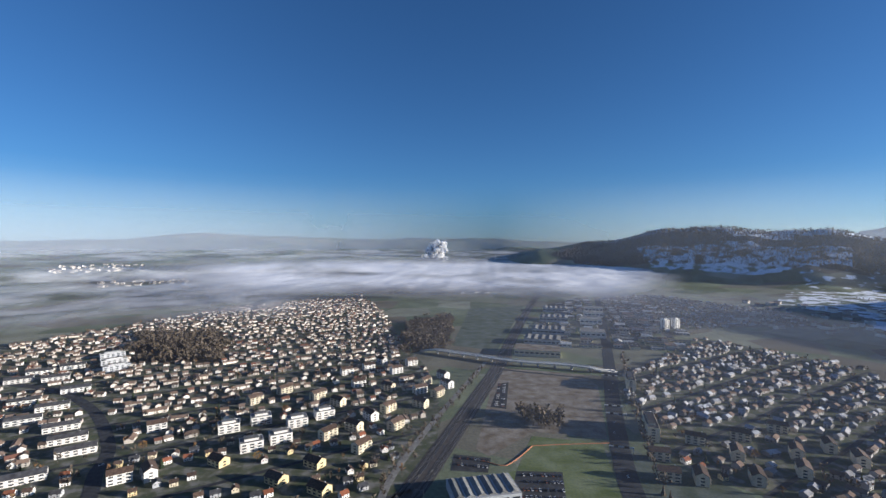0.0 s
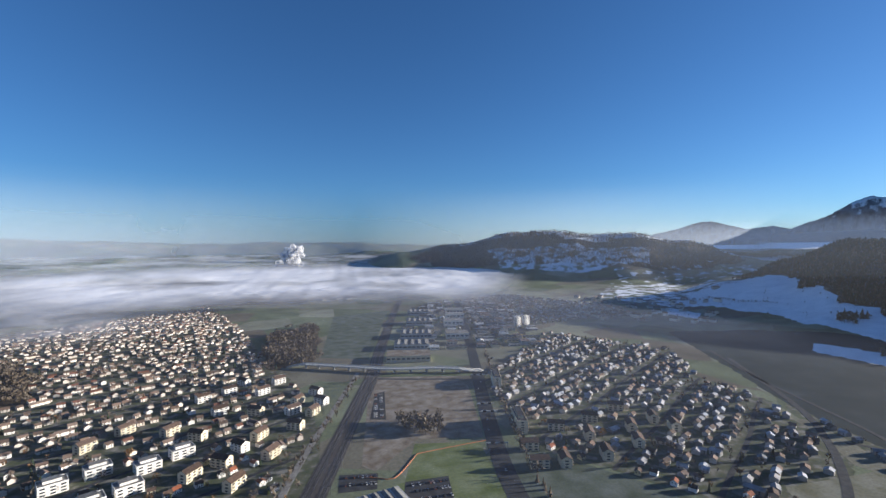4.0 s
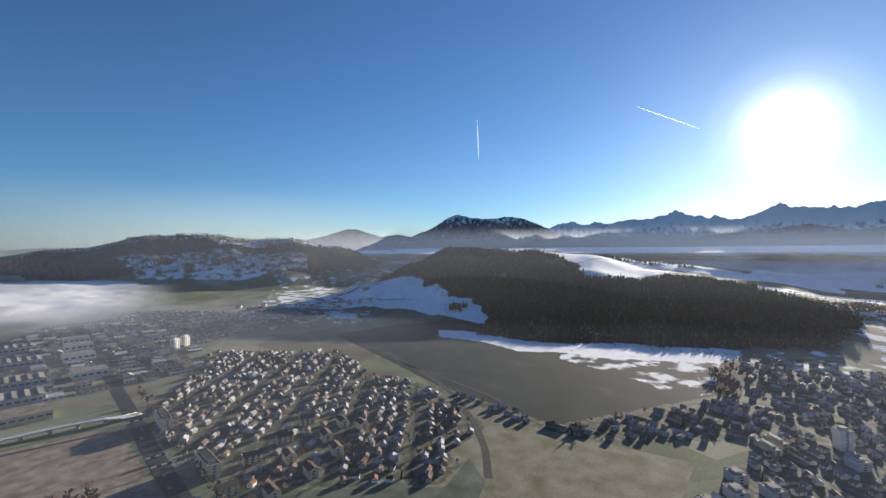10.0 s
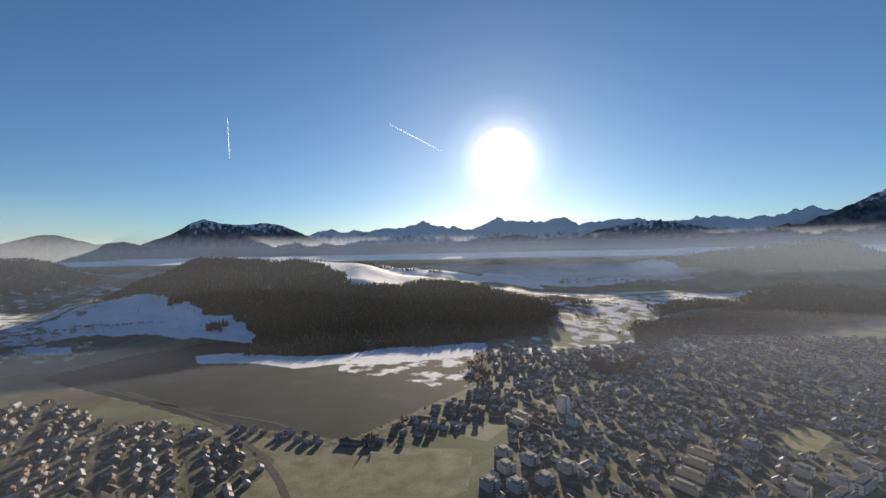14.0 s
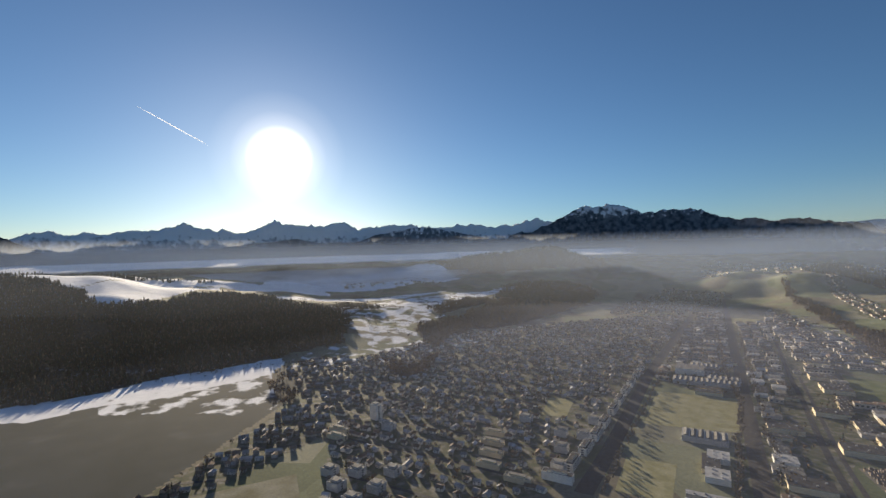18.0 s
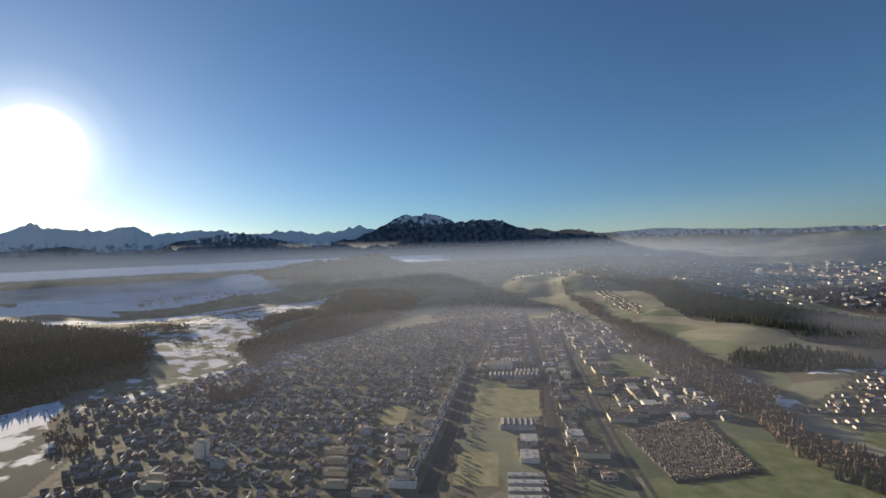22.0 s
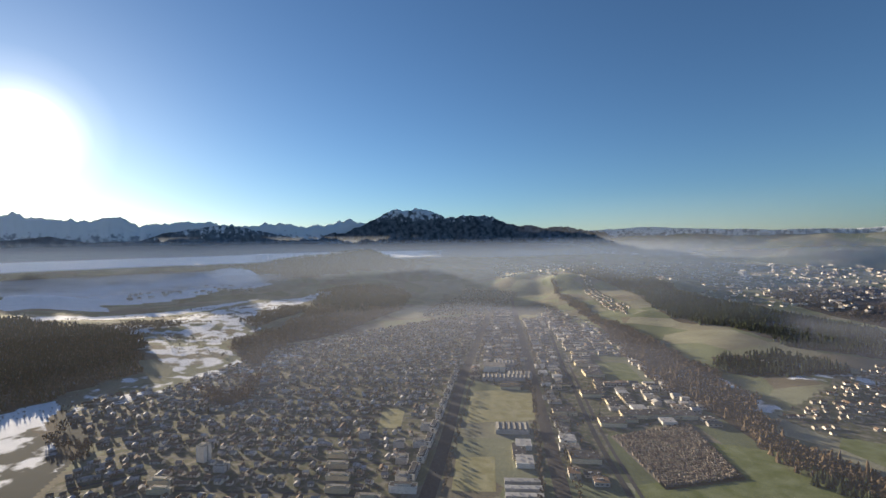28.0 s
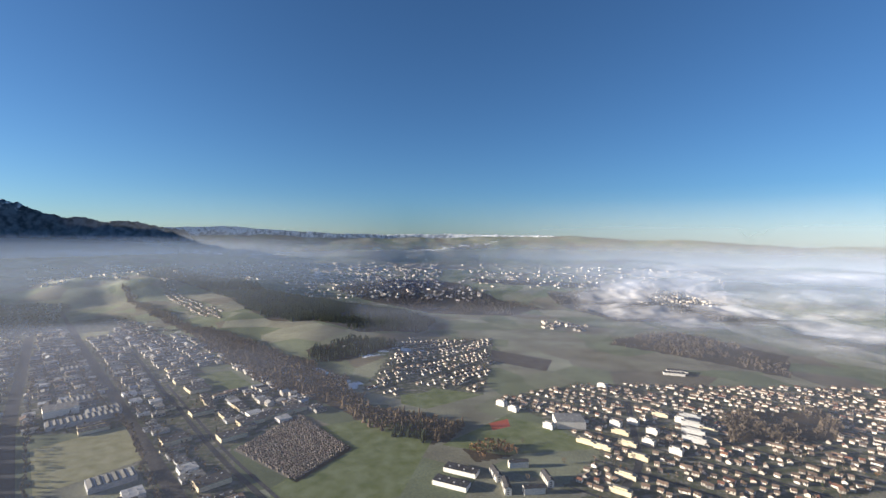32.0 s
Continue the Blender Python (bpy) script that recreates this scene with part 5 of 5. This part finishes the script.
def workshops(poly, turn, dx, dy, fill, seed):
    """Low halls and sheds, wall to wall over the rest of a works quarter."""
    g6 = np.random.default_rng(seed)
    poly = plan(poly)
    mid = np.mean(poly, axis=0)
    co, si = math.cos(radians(turn)), math.sin(radians(turn))
    i, j = (k.ravel() for k in np.meshgrid(np.arange(-60, 61), np.arange(-60, 61)))
    u, w = i * dx + g6.uniform(-5, 5, i.shape), j * dy + g6.uniform(-3, 3, i.shape)
    x, y = mid[0] + co * u - si * w, mid[1] + si * u + co * w
    ok = inside(x, y, poly) & (g6.random(i.shape) < fill)
    for other in CLEAR:
        for p, q in ((10, 10), (-10, 10), (10, -10), (-10, -10)):
            ok &= ~inside(x + p, y + q, other)
    for a, c in zip(x[ok].tolist(), y[ok].tolist()):
        if (np.hypot(lines[:, 0] - a, lines[:, 1] - c) < lines[:, 2] + 11).any() or (np.hypot(taken[:, 0] - a, taken[:, 1] - c) < taken[:, 2] + 9).any():
            continue
        l, d, e, t = dx * g6.uniform(0.5, 0.95), dy * g6.uniform(0.5, 0.85), g6.uniform(3.5, 9), radians(turn + g6.choice([0, 0, 0, 90]))
        roof = int(g6.integers(1, 5))
        if g6.random() < 0.4:
            gable_shell(WORKSHOPS, l, d, e, d * 0.2, a, c, 0, t, 0)
            gable_roof(WORKSHOPS, l, d, e, d * 0.2, 0.5, 0.25, a, c, 0, t, roof)
        else:
            WORKSHOPS.box(a, c, -1, l, d, e + 1, t, 0)
            WORKSHOPS.box(a, c, e + 0.01, l + 0.5, d + 0.5, 0.4, t, roof)
            for k in range(int(g6.integers(1, 5))):
                p, q = g6.uniform(-0.35, 0.35) * l, g6.uniform(-0.35, 0.35) * d
                WORKSHOPS.box(a + math.cos(t) * p - math.sin(t) * q, c + math.sin(t) * p + math.cos(t) * q, e + 0.42, g6.uniform(1.5, 5), g6.uniform(1.2, 2.5), g6.uniform(0.6, 1.8), t, 3)
        for k in range(int(l / 6)):
            p = (k + 0.5) / int(l / 6) * l - l / 2
            for q in (-d / 2, d / 2):
                WORKSHOPS.box(a + math.cos(t) * p - math.sin(t) * q, c + math.sin(t) * p + math.cos(t) * q, e * 0.4, 3.4, 0.14, e * 0.28, t, 5)


workshops([(130, -245), (220, -390), (300, -400), (535, -743), (560, -1000), (430, -1060), (250, -760), (165, -620), (105, -520), (60, -470), (30, -410), (66, -400), (112, -340), (80, -250)], 32, 30, 21, 0.86, 71)
workshops([(150, 430), (270, 410), (335, 560), (390, 800), (300, 850), (215, 760)], -15, 32, 23, 0.8, 72)
tagged(new("workshops", WORKSHOPS.mesh("workshops", surface("workshop_walls", (0.3, 0.29, 0.27), (0.62, 0.6, 0.56), 25, vary=0.5, island=True), surface("workshop_gravel_roofs", (0.12, 0.12, 0.115), (0.26, 0.26, 0.25), 25, vary=0.4, island=True), FARROOF, surface("workshop_metal_roofs", (0.3, 0.31, 0.32), (0.5, 0.51, 0.52), 25, vary=0.4, island=True), surface("workshop_dark_roofs", (0.04, 0.04, 0.043), (0.09, 0.09, 0.095), 25, vary=0.4, island=True), GLASS)), "low workshops and sheds packed along the railway", "workshops", kind="stuff")

for town, (turn, dx, dy, fill) in STREETS.items():
    poly = TOWNS[town]
    centre = np.mean(poly, axis=0)
    c, s = math.cos(radians(turn)), math.sin(radians(turn))
    grid = [(i * dx + (j % 2) * 5 + g.uniform(-6.5, 6.5) + 6 * math.sin(j * 0.16), j * dy + g.uniform(-4.5, 4.5) + 9 * math.sin(i * 0.08) + 1.5 * math.sin(i * 0.37), g.random(), g.random()) for i in range(-125, 126) for j in range(-115, 116) if j % 5 != 2]
    lane = Shape()
    for j in range(-113, 116, 5):
        k = np.arange(-125, 126, 0.8)
        a, e = k * dx + 6 * math.sin(j * 0.16), j * dy + 9 * np.sin(k * 0.08) + 1.5 * np.sin(k * 0.37)
        px, py = centre[0] + c * a - s * e, centre[1] + s * a + c * e
        here = inside(px, py, poly)
        for other in CLEAR if here.any() else []:
            here &= ~inside(px, py, other)
        pz = np.maximum(0.0, land_height(px, py)) + 0.14
        for m in np.nonzero(here[:-1] & here[1:])[0]:
            lane.add([(px[q] + o * s * 2.6, py[q] - o * c * 2.6, pz[q]) for q, o in ((m, 1), (m + 1, 1), (m + 1, -1), (m, -1))], [(0, 1, 2, 3)])
    if lane.f:
        tagged(new("street", lane.mesh("street", ASPHALT)), "narrow asphalt streets between the houses", "road", kind="structure")
    u, w, keep, pick = np.array(grid).T
    x, y = centre[0] + c * u - s * w, centre[1] + s * u + c * w
    ok = (keep < fill) & inside(x, y, poly)
    for other, *_ in WOODS:
        ok &= ~inside(x, y, other)
    for other in CLEAR:
        for a, b in ((6, 6), (-6, 6), (6, -6), (-6, -6)):
            ok &= ~inside(x + a, y + b, other)
    for n in np.nonzero(ok)[0]:
        if (np.hypot(lines[:, 0] - x[n], lines[:, 1] - y[n]) > lines[:, 2] + 6).all() and (np.hypot(taken[:, 0] - x[n], taken[:, 1] - y[n]) > taken[:, 2] * 0.9 + 4).all():
            spots.append((math.hypot(x[n], y[n]), float(x[n]), float(y[n]), turn + g.choice((0, 0, 0, 90)) + g.uniform(-16, 16), town, float(pick[n])))
spots.sort()
for n, (r, x, y, turn, town, pick) in enumerate(spots):
    proto = HOUSES[min(4, int(pick * 5.2) % 5)]
    z = max(0.0, height(x, y))
    if n < 170:
        m = pose(x, y, z, 0, 0, turn) @ Matrix.Scale(0.9, 4)
        if proto in USED:
            copy_thing(proto, m)
        else:
            proto.matrix_basis = m
            USED.add(proto)
        continue
    w, d, h, rise = 6.6 + (16 if (pick * 17) % 1 < 0.16 else 3.8) * pick ** 2, 6.2 + 1.7 * ((pick * 7) % 1), 2.9 + 1.5 * ((pick * 13) % 1), 1.5 + 0.9 * ((pick * 5) % 1)
    s, t = far_walls.setdefault(town, Shape()), radians(turn)
    gable_shell(s, w, d, h, rise, x, y, z, t, 0)
    gable_roof(s, w, d, h, rise, 0.5, 0.25, x, y, z, t, 1 if (pick * 31) % 1 < (0.5 if town in ("field_rows", "south", "east", "east_far") else 0.88) else 3)
    if r < 1020:
        for a in (-0.26, 0.26):
            for zz in (0.7, 2.6):
                for sd in (-1, 1):
                    lx, ly = a * w, sd * d / 2
                    s.box(x + math.cos(t) * lx - math.sin(t) * ly, y + math.sin(t) * lx + math.cos(t) * ly, z + zz, 1.4, 0.12, 1.1, t, 2)
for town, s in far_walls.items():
    # the eastern quarters take the wall copy with shade in its colour
    tagged(new("distant_houses", s.mesh("distant_houses", FARWALL_SHADED if town in ("east", "east_far", "field_rows") else FARWALL, FARROOF, GLASS, SNOWROOF if town in ("field_rows", "south", "east", "east_far") else FARRED)), "many small pale houses with tiled roofs", "houses", kind="stuff")

# far villages and works across the plain, tiny and pale
for n, (a0, a1, r0, r1, count) in enumerate([(-42, -34, 2000, 2500, 70), (-38, -30, 1300, 1500, 40), (194, 226, 1700, 3000, 260), (166, 192, 1700, 3100, 420), (148, 170, 1700, 2900, 230), (216, 226, 1400, 1900, 110), (172, 198, 1250, 1650, 120), (36, 52, 700, 1000, 90), (104, 118, 1500, 2000, 70), (-6, 8, 950, 1050, 30), (206, 212, 880, 960, 22)]):
    g2, s = random.Random(50 + n), Shape()
    for _ in range(count):
        a, r = radians(g2.uniform(a0, a1)), float(spread(g2.uniform(r0, r1)))
        x, y = r * math.sin(a), r * math.cos(a)
        w, d, h, t, z = g2.uniform(10, 28), g2.uniform(10, 15), g2.uniform(5, 10), g2.random() * 3, height(x, y)
        gable_shell(s, w, d, h, 2.5, x, y, z, t, 0)
        gable_roof(s, w, d, h, 2.5, 0.4, 0.3, x, y, z, t, 1)
    tagged(new("distant_village", s.mesh("distant_village", FARWALL, FARROOF)), "distant pale village across the plain", "houses", kind="stuff")


far_hall = hall(46, 12, 5, WHITE, METAL, "long low pale hall across the plain", group="halls on the far plain")
for n in range(5):
    a, r = radians(181 + 2.2 * n + (n % 3) * 0.7), 1330 + 45 * (n % 4)
    put(far_hall, r * math.sin(a), r * math.cos(a), 20 + 9 * (n % 3), 12, USED)


# ---- hedges, orchards and garden trees ----
def scattered(name, spots, sort, label, low, high, seed):
    g3, v, f = random.Random(seed), [], []
    for x, y in spots:
        (conifer if sort == "conifer" or (sort == "any" and g3.random() < 0.2) else bare_tree)(v, f, x, y, max(0.0, height(x, y)) - 0.3, 1.28 * g3.uniform(low, high), g3)
    me = bpy.data.meshes.new(name)
    me.from_pydata(v, [], f)
    me.materials.append({"conifer": NEEDLES, "rust": RUST}.get(sort, TWIGS))
    return tagged(new(name, me), label, "trees", kind="stuff")


def along(points, gap, wobble, seed):
    g3, out = random.Random(seed), []
    for p in smooth_line(points, gap):
        out.append((p[0] + g3.uniform(-wobble, wobble), p[1] + g3.uniform(-wobble, wobble)))
    return out


for n, line in enumerate([((97, 760), (101, 790), (105, 860), (108, 960)), ((98, 900), (104, 880), (110, 820), (114, 800)), ((104, 1050), (112, 1000), (119, 1010)), ((106, 1130), (114, 1090), (123, 1100)), ((112, 700), (116, 820), (117, 950)), ((99, 1010), (106, 980), (112, 930)), ((118, 780), (122, 860), (124, 960)), ((47, 980), (52, 900), (57, 860)), ((44, 1150), (49, 1080), (53, 1060))]):
    scattered("hedge", along(wedge(*line), 4.5, 4, 300 + n), "bare", "bare hedge crossing the snowy slope", 3, 8, 320 + n)
g3 = random.Random(77)
scattered("orchard", [wedge((g3.uniform(77, 98), g3.uniform(575, 680)))[0] for _ in range(160)], "bare", "scattered orchard trees on thin snow", 3, 6, 341)
scattered("orchard", [wedge((g3.uniform(107, 116), g3.uniform(720, 850)))[0] for _ in range(130)], "bare", "scattered orchard trees on the snowy slope", 3, 6, 342)
scattered("orchard", [wedge((g3.uniform(44, 62), g3.uniform(760, 1000)))[0] for _ in range(60)], "any", "scattered trees on the snowy meadow", 3, 7, 343)
scattered("trees", along(plan([(-10, 140), (-2, 185), (20, 245), (52, 345)]), 4.5, 5, 344), "bare", "bare bushes lining the stream", 3, 8, 345)
scattered("trees", along(plan([(112, 130), (124, 178), (150, 262), (196, 400)]), 9, 3, 346), "any", "trees lining the main road", 6, 12, 347)
scattered("trees", along(plan([(106, -200), (172, -322), (214, -397), (282, -492), (420, -710)]), 7, 3, 348), "bare", "bare trees lining the railway", 6, 12, 349)
scattered("trees", along(plan([(85, -215), (150, -322), (250, -485), (380, -700)]), 8, 5, 350), "bare", "bare trees along the far side of the railway", 5, 10, 351)
scattered("trees", along(plan([(166, -172), (205, -240), (310, -425), (420, -628)]), 10, 3, 352), "bare", "street trees beside the main street", 6, 10, 353)
for n, (town, poly) in enumerate(TOWNS.items()):
    g3 = np.random.default_rng(400 + n)
    px, py = np.array(poly).T
    many = int((px.max() - px.min()) * (py.max() - py.min()) / (300 if town == "south" else 430))
    x, y = g3.uniform(px.min(), px.max(), many), g3.uniform(py.min(), py.max(), many)
    ok = inside(x, y, poly) & (unevenness(x * 4, y * 4) > -0.35)
    for other in CLEAR:
        ok &= ~inside(x, y, other)
    x, y = x[ok], y[ok]
    free = [(a, c) for a, c in zip(x.tolist(), y.tolist()) if (np.hypot(lines[:, 0] - a, lines[:, 1] - c) > lines[:, 2] + 2).all() and (np.hypot(taken[:, 0] - a, taken[:, 1] - c) > taken[:, 2] * 0.8).all()]
    scattered("garden_trees", free[::2], "bare", "bare garden trees between the houses", 4, 9, 420 + n)
    scattered("garden_trees", free[1::6], "rust", "rust-brown garden trees between the houses", 4, 8, 440 + n)
    scattered("garden_trees", free[3::12], "conifer", "dark evergreen garden trees", 5, 10, 460 + n)


# ---- the flyover across the railway, and its slip road ----
def flyover():
    pts = [np.array(p) for p in smooth_line(plan([(-4, 412), (12, 401), (50, 379), (84, 359), (125, 348), (152, 336), (168, 340)]), 9.0)]
    base = thing("flyover", "pale concrete road bridge crossing the railway", "bridge")
    deck, left, right = Shape(), Shape(), Shape()
    def band(s, off, w, z0, z1):
        rows = []
        for i, p in enumerate(pts):
            d = pts[min(i + 1, len(pts) - 1)] - pts[max(i - 1, 0)]
            n = np.array([-d[1], d[0]]) / np.linalg.norm(d)
            rise = 7.0 * min(1.0, i / 4, (len(pts) - 1 - i) / 5)
            for k, z in ((1, z1), (1, z0), (-1, z0), (-1, z1)):
                q = p + n * (off + k * w / 2)
                rows.append((q[0], q[1], rise + z))
        f = []
        for i in range(len(pts) - 1):
            f += [(4 * i + k, 4 * i + (k + 1) % 4, 4 * i + 4 + (k + 1) % 4, 4 * i + 4 + k) for k in range(4)]
        s.add(rows, f + [(0, 1, 2, 3)])
    band(deck, 0, 13.4, -0.6, 0.4)
    band(left, 6.6, 0.4, 0.404, 1.4)
    band(right, -6.6, 0.4, 0.404, 1.4)
    part("deck", deck, CONCRETE, base)
    part("parapet", left, WHITE, base)
    part("parapet", right, WHITE, base)
    for i in range(4, len(pts) - 4, 3):
        part("pier", Shape().box(pts[i][0], pts[i][1], -0.5, 1.2, 5.0, 7.0, 0.5), CONCRETE, base)


flyover()
road("road", [(166, 345), (166, 335), (150, 316), (119, 326), (74, 342), (62, 352)], 5, ASPHALT, "slip road looping round a meadow", 0.13)
sheet("field", [(75, 352), (120, 338), (150, 326), (155, 334), (110, 350)], 0.11, LAWN, "green verge inside the slip road", "field")
# orange barrier mesh round the building site
ORANGE = surface("orange_barrier", (0.32, 0.13, 0.07), (0.42, 0.19, 0.1), 3, vary=0)
for line in ([(33, 179), (43, 174), (50, 172), (60, 184), (67, 194)], [(67, 194), (85, 196), (110, 198)]):
    tagged(new("site_barrier", ribbon(plan(line), 0.35, 0.9, 0.9).mesh("site_barrier", ORANGE)), "orange barrier strip round the building site", "barrier")


# ---- gantries over the road, cars, masts ----
def gantry():
    base = thing("road_gantry", "white steel gantry spanning the dark road", "gantry", "gantries over the road")
    part("beam", Shape().box(0, 0, 6.2, 24, 0.9, 1.1), WHITE, base)
    for x in (-11.6, 11.6):
        part("post", Shape().box(x, 0, -0.3, 0.5, 0.5, 6.5), STEEL, base)
    for x in (-5, 5):
        part("sign_panel", Shape().box(x, -0.55, 5.6, 4.2, 0.16, 2.2), DARKROOF, base)
    return base


GANTRY = gantry()
for x, y in [(153, 316), (131, 247), (127, 233), (112, 186)]:
    put(GANTRY, x, y, -15, 2, USED)


def mast():
    base = thing("catenary_mast", "grey steel catenary mast beside the tracks", "mast", "catenary masts")
    part("post", Shape().box(0, 0, -0.2, 0.3, 0.3, 8.2), STEEL, base)
    part("arm", Shape().box(4.2, 0, 7.4, 8.6, 0.2, 0.25), STEEL, base)
    return base


MAST = mast()
for p, q in zip(smooth_line(RAIL[:6], 24.0)[::1], smooth_line(RAIL[:6], 24.0)[1:]):
    d = q - p
    put(MAST, p[0] - 7.6 * d[1] / np.linalg.norm(d) * -1 - 0.0, p[1] - 7.6 * d[0] / np.linalg.norm(d), math.degrees(math.atan2(d[1], d[0])) + 90, 1, USED)


def car(paint, label):
    base = thing("car", label, "car", "parked cars")
    s = Shape()
    prof = [(-2.15, 0.35), (2.15, 0.35), (2.15, 0.8), (1.2, 0.95), (-2.0, 0.98), (-2.15, 0.8)]
    n = len(prof)
    s.add([(x, y, z) for y in (-0.87, 0.87) for x, z in prof], [tuple(range(n)), tuple(range(2 * n - 1, n - 1, -1))] + [((i + 1) % n, i, i + n, (i + 1) % n + n) for i in range(n)])
    part("body", s, paint, base)
    cab = [(-1.75, 0.97), (1.1, 0.95), (0.35, 1.45), (-1.35, 1.45)]
    c = Shape().add([(x, y * (0.8 if z < 1.2 else 0.66), z) for y in (-1, 1) for x, z in cab], [(0, 1, 2, 3), (7, 6, 5, 4), (1, 0, 4, 5), (2, 1, 5, 6), (3, 2, 6, 7), (0, 3, 7, 4)])
    part("cabin", c, GLASS, base)
    for x in (-1.3, 1.3):
        for y in (-0.8, 0.8):
            w = Shape()
            w.add([(x + 0.33 * math.cos(k * math.pi / 5), y + e, 0.33 + 0.33 * math.sin(k * math.pi / 5)) for e in (-0.1, 0.1) for k in range(10)], [tuple(range(10)), tuple(range(19, 9, -1))] + [((k + 1) % 10, k, k + 10, (k + 1) % 10 + 10) for k in range(10)])
            part("wheel", w, DARKROOF, base)
    return base


SILVER = surface("silver_car_paint", (0.45, 0.46, 0.48), (0.6, 0.61, 0.63), 2, rough=0.3, vary=0.2)
BLACK = surface("black_car_paint", (0.02, 0.02, 0.022), (0.05, 0.05, 0.055), 2, rough=0.25, vary=0.2)
CARS = [car(SILVER, "silver car standing on asphalt"), car(BLACK, "black car standing on asphalt"), car(WHITE, "white car standing on asphalt"), car(REDROOF, "dark red car standing on asphalt")]
g = random.Random(5)
rows = [((56, 163), (75, 162), 11, 90), ((55, 157), (74, 156), 11, 90), ((54, 150), (73, 149), 11, 90), ((52, 144), (72, 143), 10, 90), ((26, 180), (42, 177), 8, 90), ((25, 173), (41, 170), 8, 90), ((54, 254), (62, 304), 14, 0), ((58, 252), (66, 303), 14, 0)]
for (x0, y0), (x1, y1), n, turn in rows:
    for k in range(n):
        if g.random() < 0.82:
            u = (k + 0.5) / n
            put(g.choice(CARS), x0 + (x1 - x0) * u, y0 + (y1 - y0) * u, turn + g.uniform(-3, 3), 0.5, USED)
for x, y, turn in [(118, 212, 72), (124, 228, 72), (131, 240, 72), (143, 290, 75), (106, 162, 74), (152, 306, 75), (190, -196, -60), (238, -280, -60), (300, -383, -60), (-150, 170, 60)]:
    put(g.choice(CARS), x, y, turn, 0.5, USED)

# allotment huts in rows
huts = Shape()
g = random.Random(9)
for i in range(26):
    for j in range(26):
        u, w = (i + g.uniform(0.1, 0.9)) / 26, (j + g.uniform(0.1, 0.9)) / 26
        x = (1 - u) * ((1 - w) * 106 + w * 60) + u * ((1 - w) * 51 + w * 12)
        y = (1 - u) * ((1 - w) * -334 + w * -404) + u * ((1 - w) * -273 + w * -319)
        gable_shell(huts, g.uniform(2.6, 4.6), g.uniform(2.4, 3.4), 2.2, 0.8, PLAN * x, PLAN * y, 0.9, g.uniform(0.5, 0.9), 0)
        gable_roof(huts, g.uniform(2.8, 4.8), 3.1, 2.2, 0.8, 0.2, 0.1, PLAN * x, PLAN * y, 0.0, g.uniform(0.5, 0.9), 1)
tagged(new("allotment_huts", huts.mesh("allotment_huts", surface("weathered_boards", (0.16, 0.14, 0.125), (0.34, 0.31, 0.28), 4, vary=0.6, island=True), FARROOF)), "crowded small garden huts on the allotments", "huts", kind="stuff")


# ---- single trees that stand out ----
def tree(height_, spread_, crown, label, seed):
    g4, base = random.Random(seed), thing("tree", label, "tree", "single trees")
    s = Shape()
    n, prev = 7, None
    for k, (z, r) in enumerate(((-0.4, 0.34), (height_ * 0.2, 0.24), (height_ * 0.45, 0.17), (height_ * 0.8, 0.05))):
        ring = [(r * math.cos(i * 6.283 / n) + 0.1 * k, r * math.sin(i * 6.283 / n), z) for i in range(n)]
        m0 = len(s.v)
        s.v += ring
        if prev is not None:
            s.f += [(prev + i, prev + (i + 1) % n, m0 + (i + 1) % n, m0 + i) for i in range(n)]
            s.s += [0] * n
        prev = m0
    part("trunk", s, BARK, base)
    for i in range(4):
        a = i * 1.6 + g4.random()
        x, y, z = spread_ * 0.6 * math.cos(a), spread_ * 0.6 * math.sin(a), height_ * g4.uniform(0.6, 0.8)
        part("limb", Shape().add([(0.12, 0, height_ * 0.3), (-0.06, 0.1, height_ * 0.3), (-0.06, -0.1, height_ * 0.3), (x, y, z)], [(0, 1, 3), (1, 2, 3), (2, 0, 3)]), BARK, base)
    v, f = [], []
    for i in range(230):
        a, e, r = g4.random() * 6.283, g4.uniform(-0.8, 1.0), spread_ * g4.uniform(0.35, 1.0) ** 0.6
        c = Vector((r * math.cos(a) * math.cos(e), r * math.sin(a) * math.cos(e), height_ * 0.66 + height_ * 0.36 * math.sin(e)))
        m0, q = len(v), g4.uniform(0.35, 0.8)
        v += [tuple(c + Vector((g4.uniform(-q, q), g4.uniform(-q, q), g4.uniform(-q, q)))) for _ in range(3)]
        f.append((m0, m0 + 1, m0 + 2))
    me = bpy.data.meshes.new("crown")
    me.from_pydata(v, [], f)
    me.materials.append(crown)
    part("crown", me, crown, base)
    return base


GOLD = surface("golden_leaves", (0.17, 0.09, 0.025), (0.3, 0.17, 0.05), 2, vary=0.4, island=True)
TREES = [tree(11, 4.2, TWIGS, "tall bare tree with grey-brown twigs", 61), tree(9, 3.8, RUST, "rust-brown leafed tree between flats", 62), tree(10, 4.5, GOLD, "golden-brown leafed tree between flats", 63)]
for k, (x, y) in enumerate([(-40, 222), (-62, 205), (-30, 200), (-75, 175), (-15, 172), (-60, 185), (-5, 232), (-84, 240), (-120, 200), (-20, 258), (-100, 190), (-140, 186), (95, 243), (82, 228), (160, 190), (178, 180), (200, 205), (150, 230), (215, -30), (246, -100), (-120, -240), (-160, -260), (-140, -300), (-70, -330)]):
    put(TREES[(0, 1, 0, 2)[k % 4]], x, y, k * 40, 2, USED)
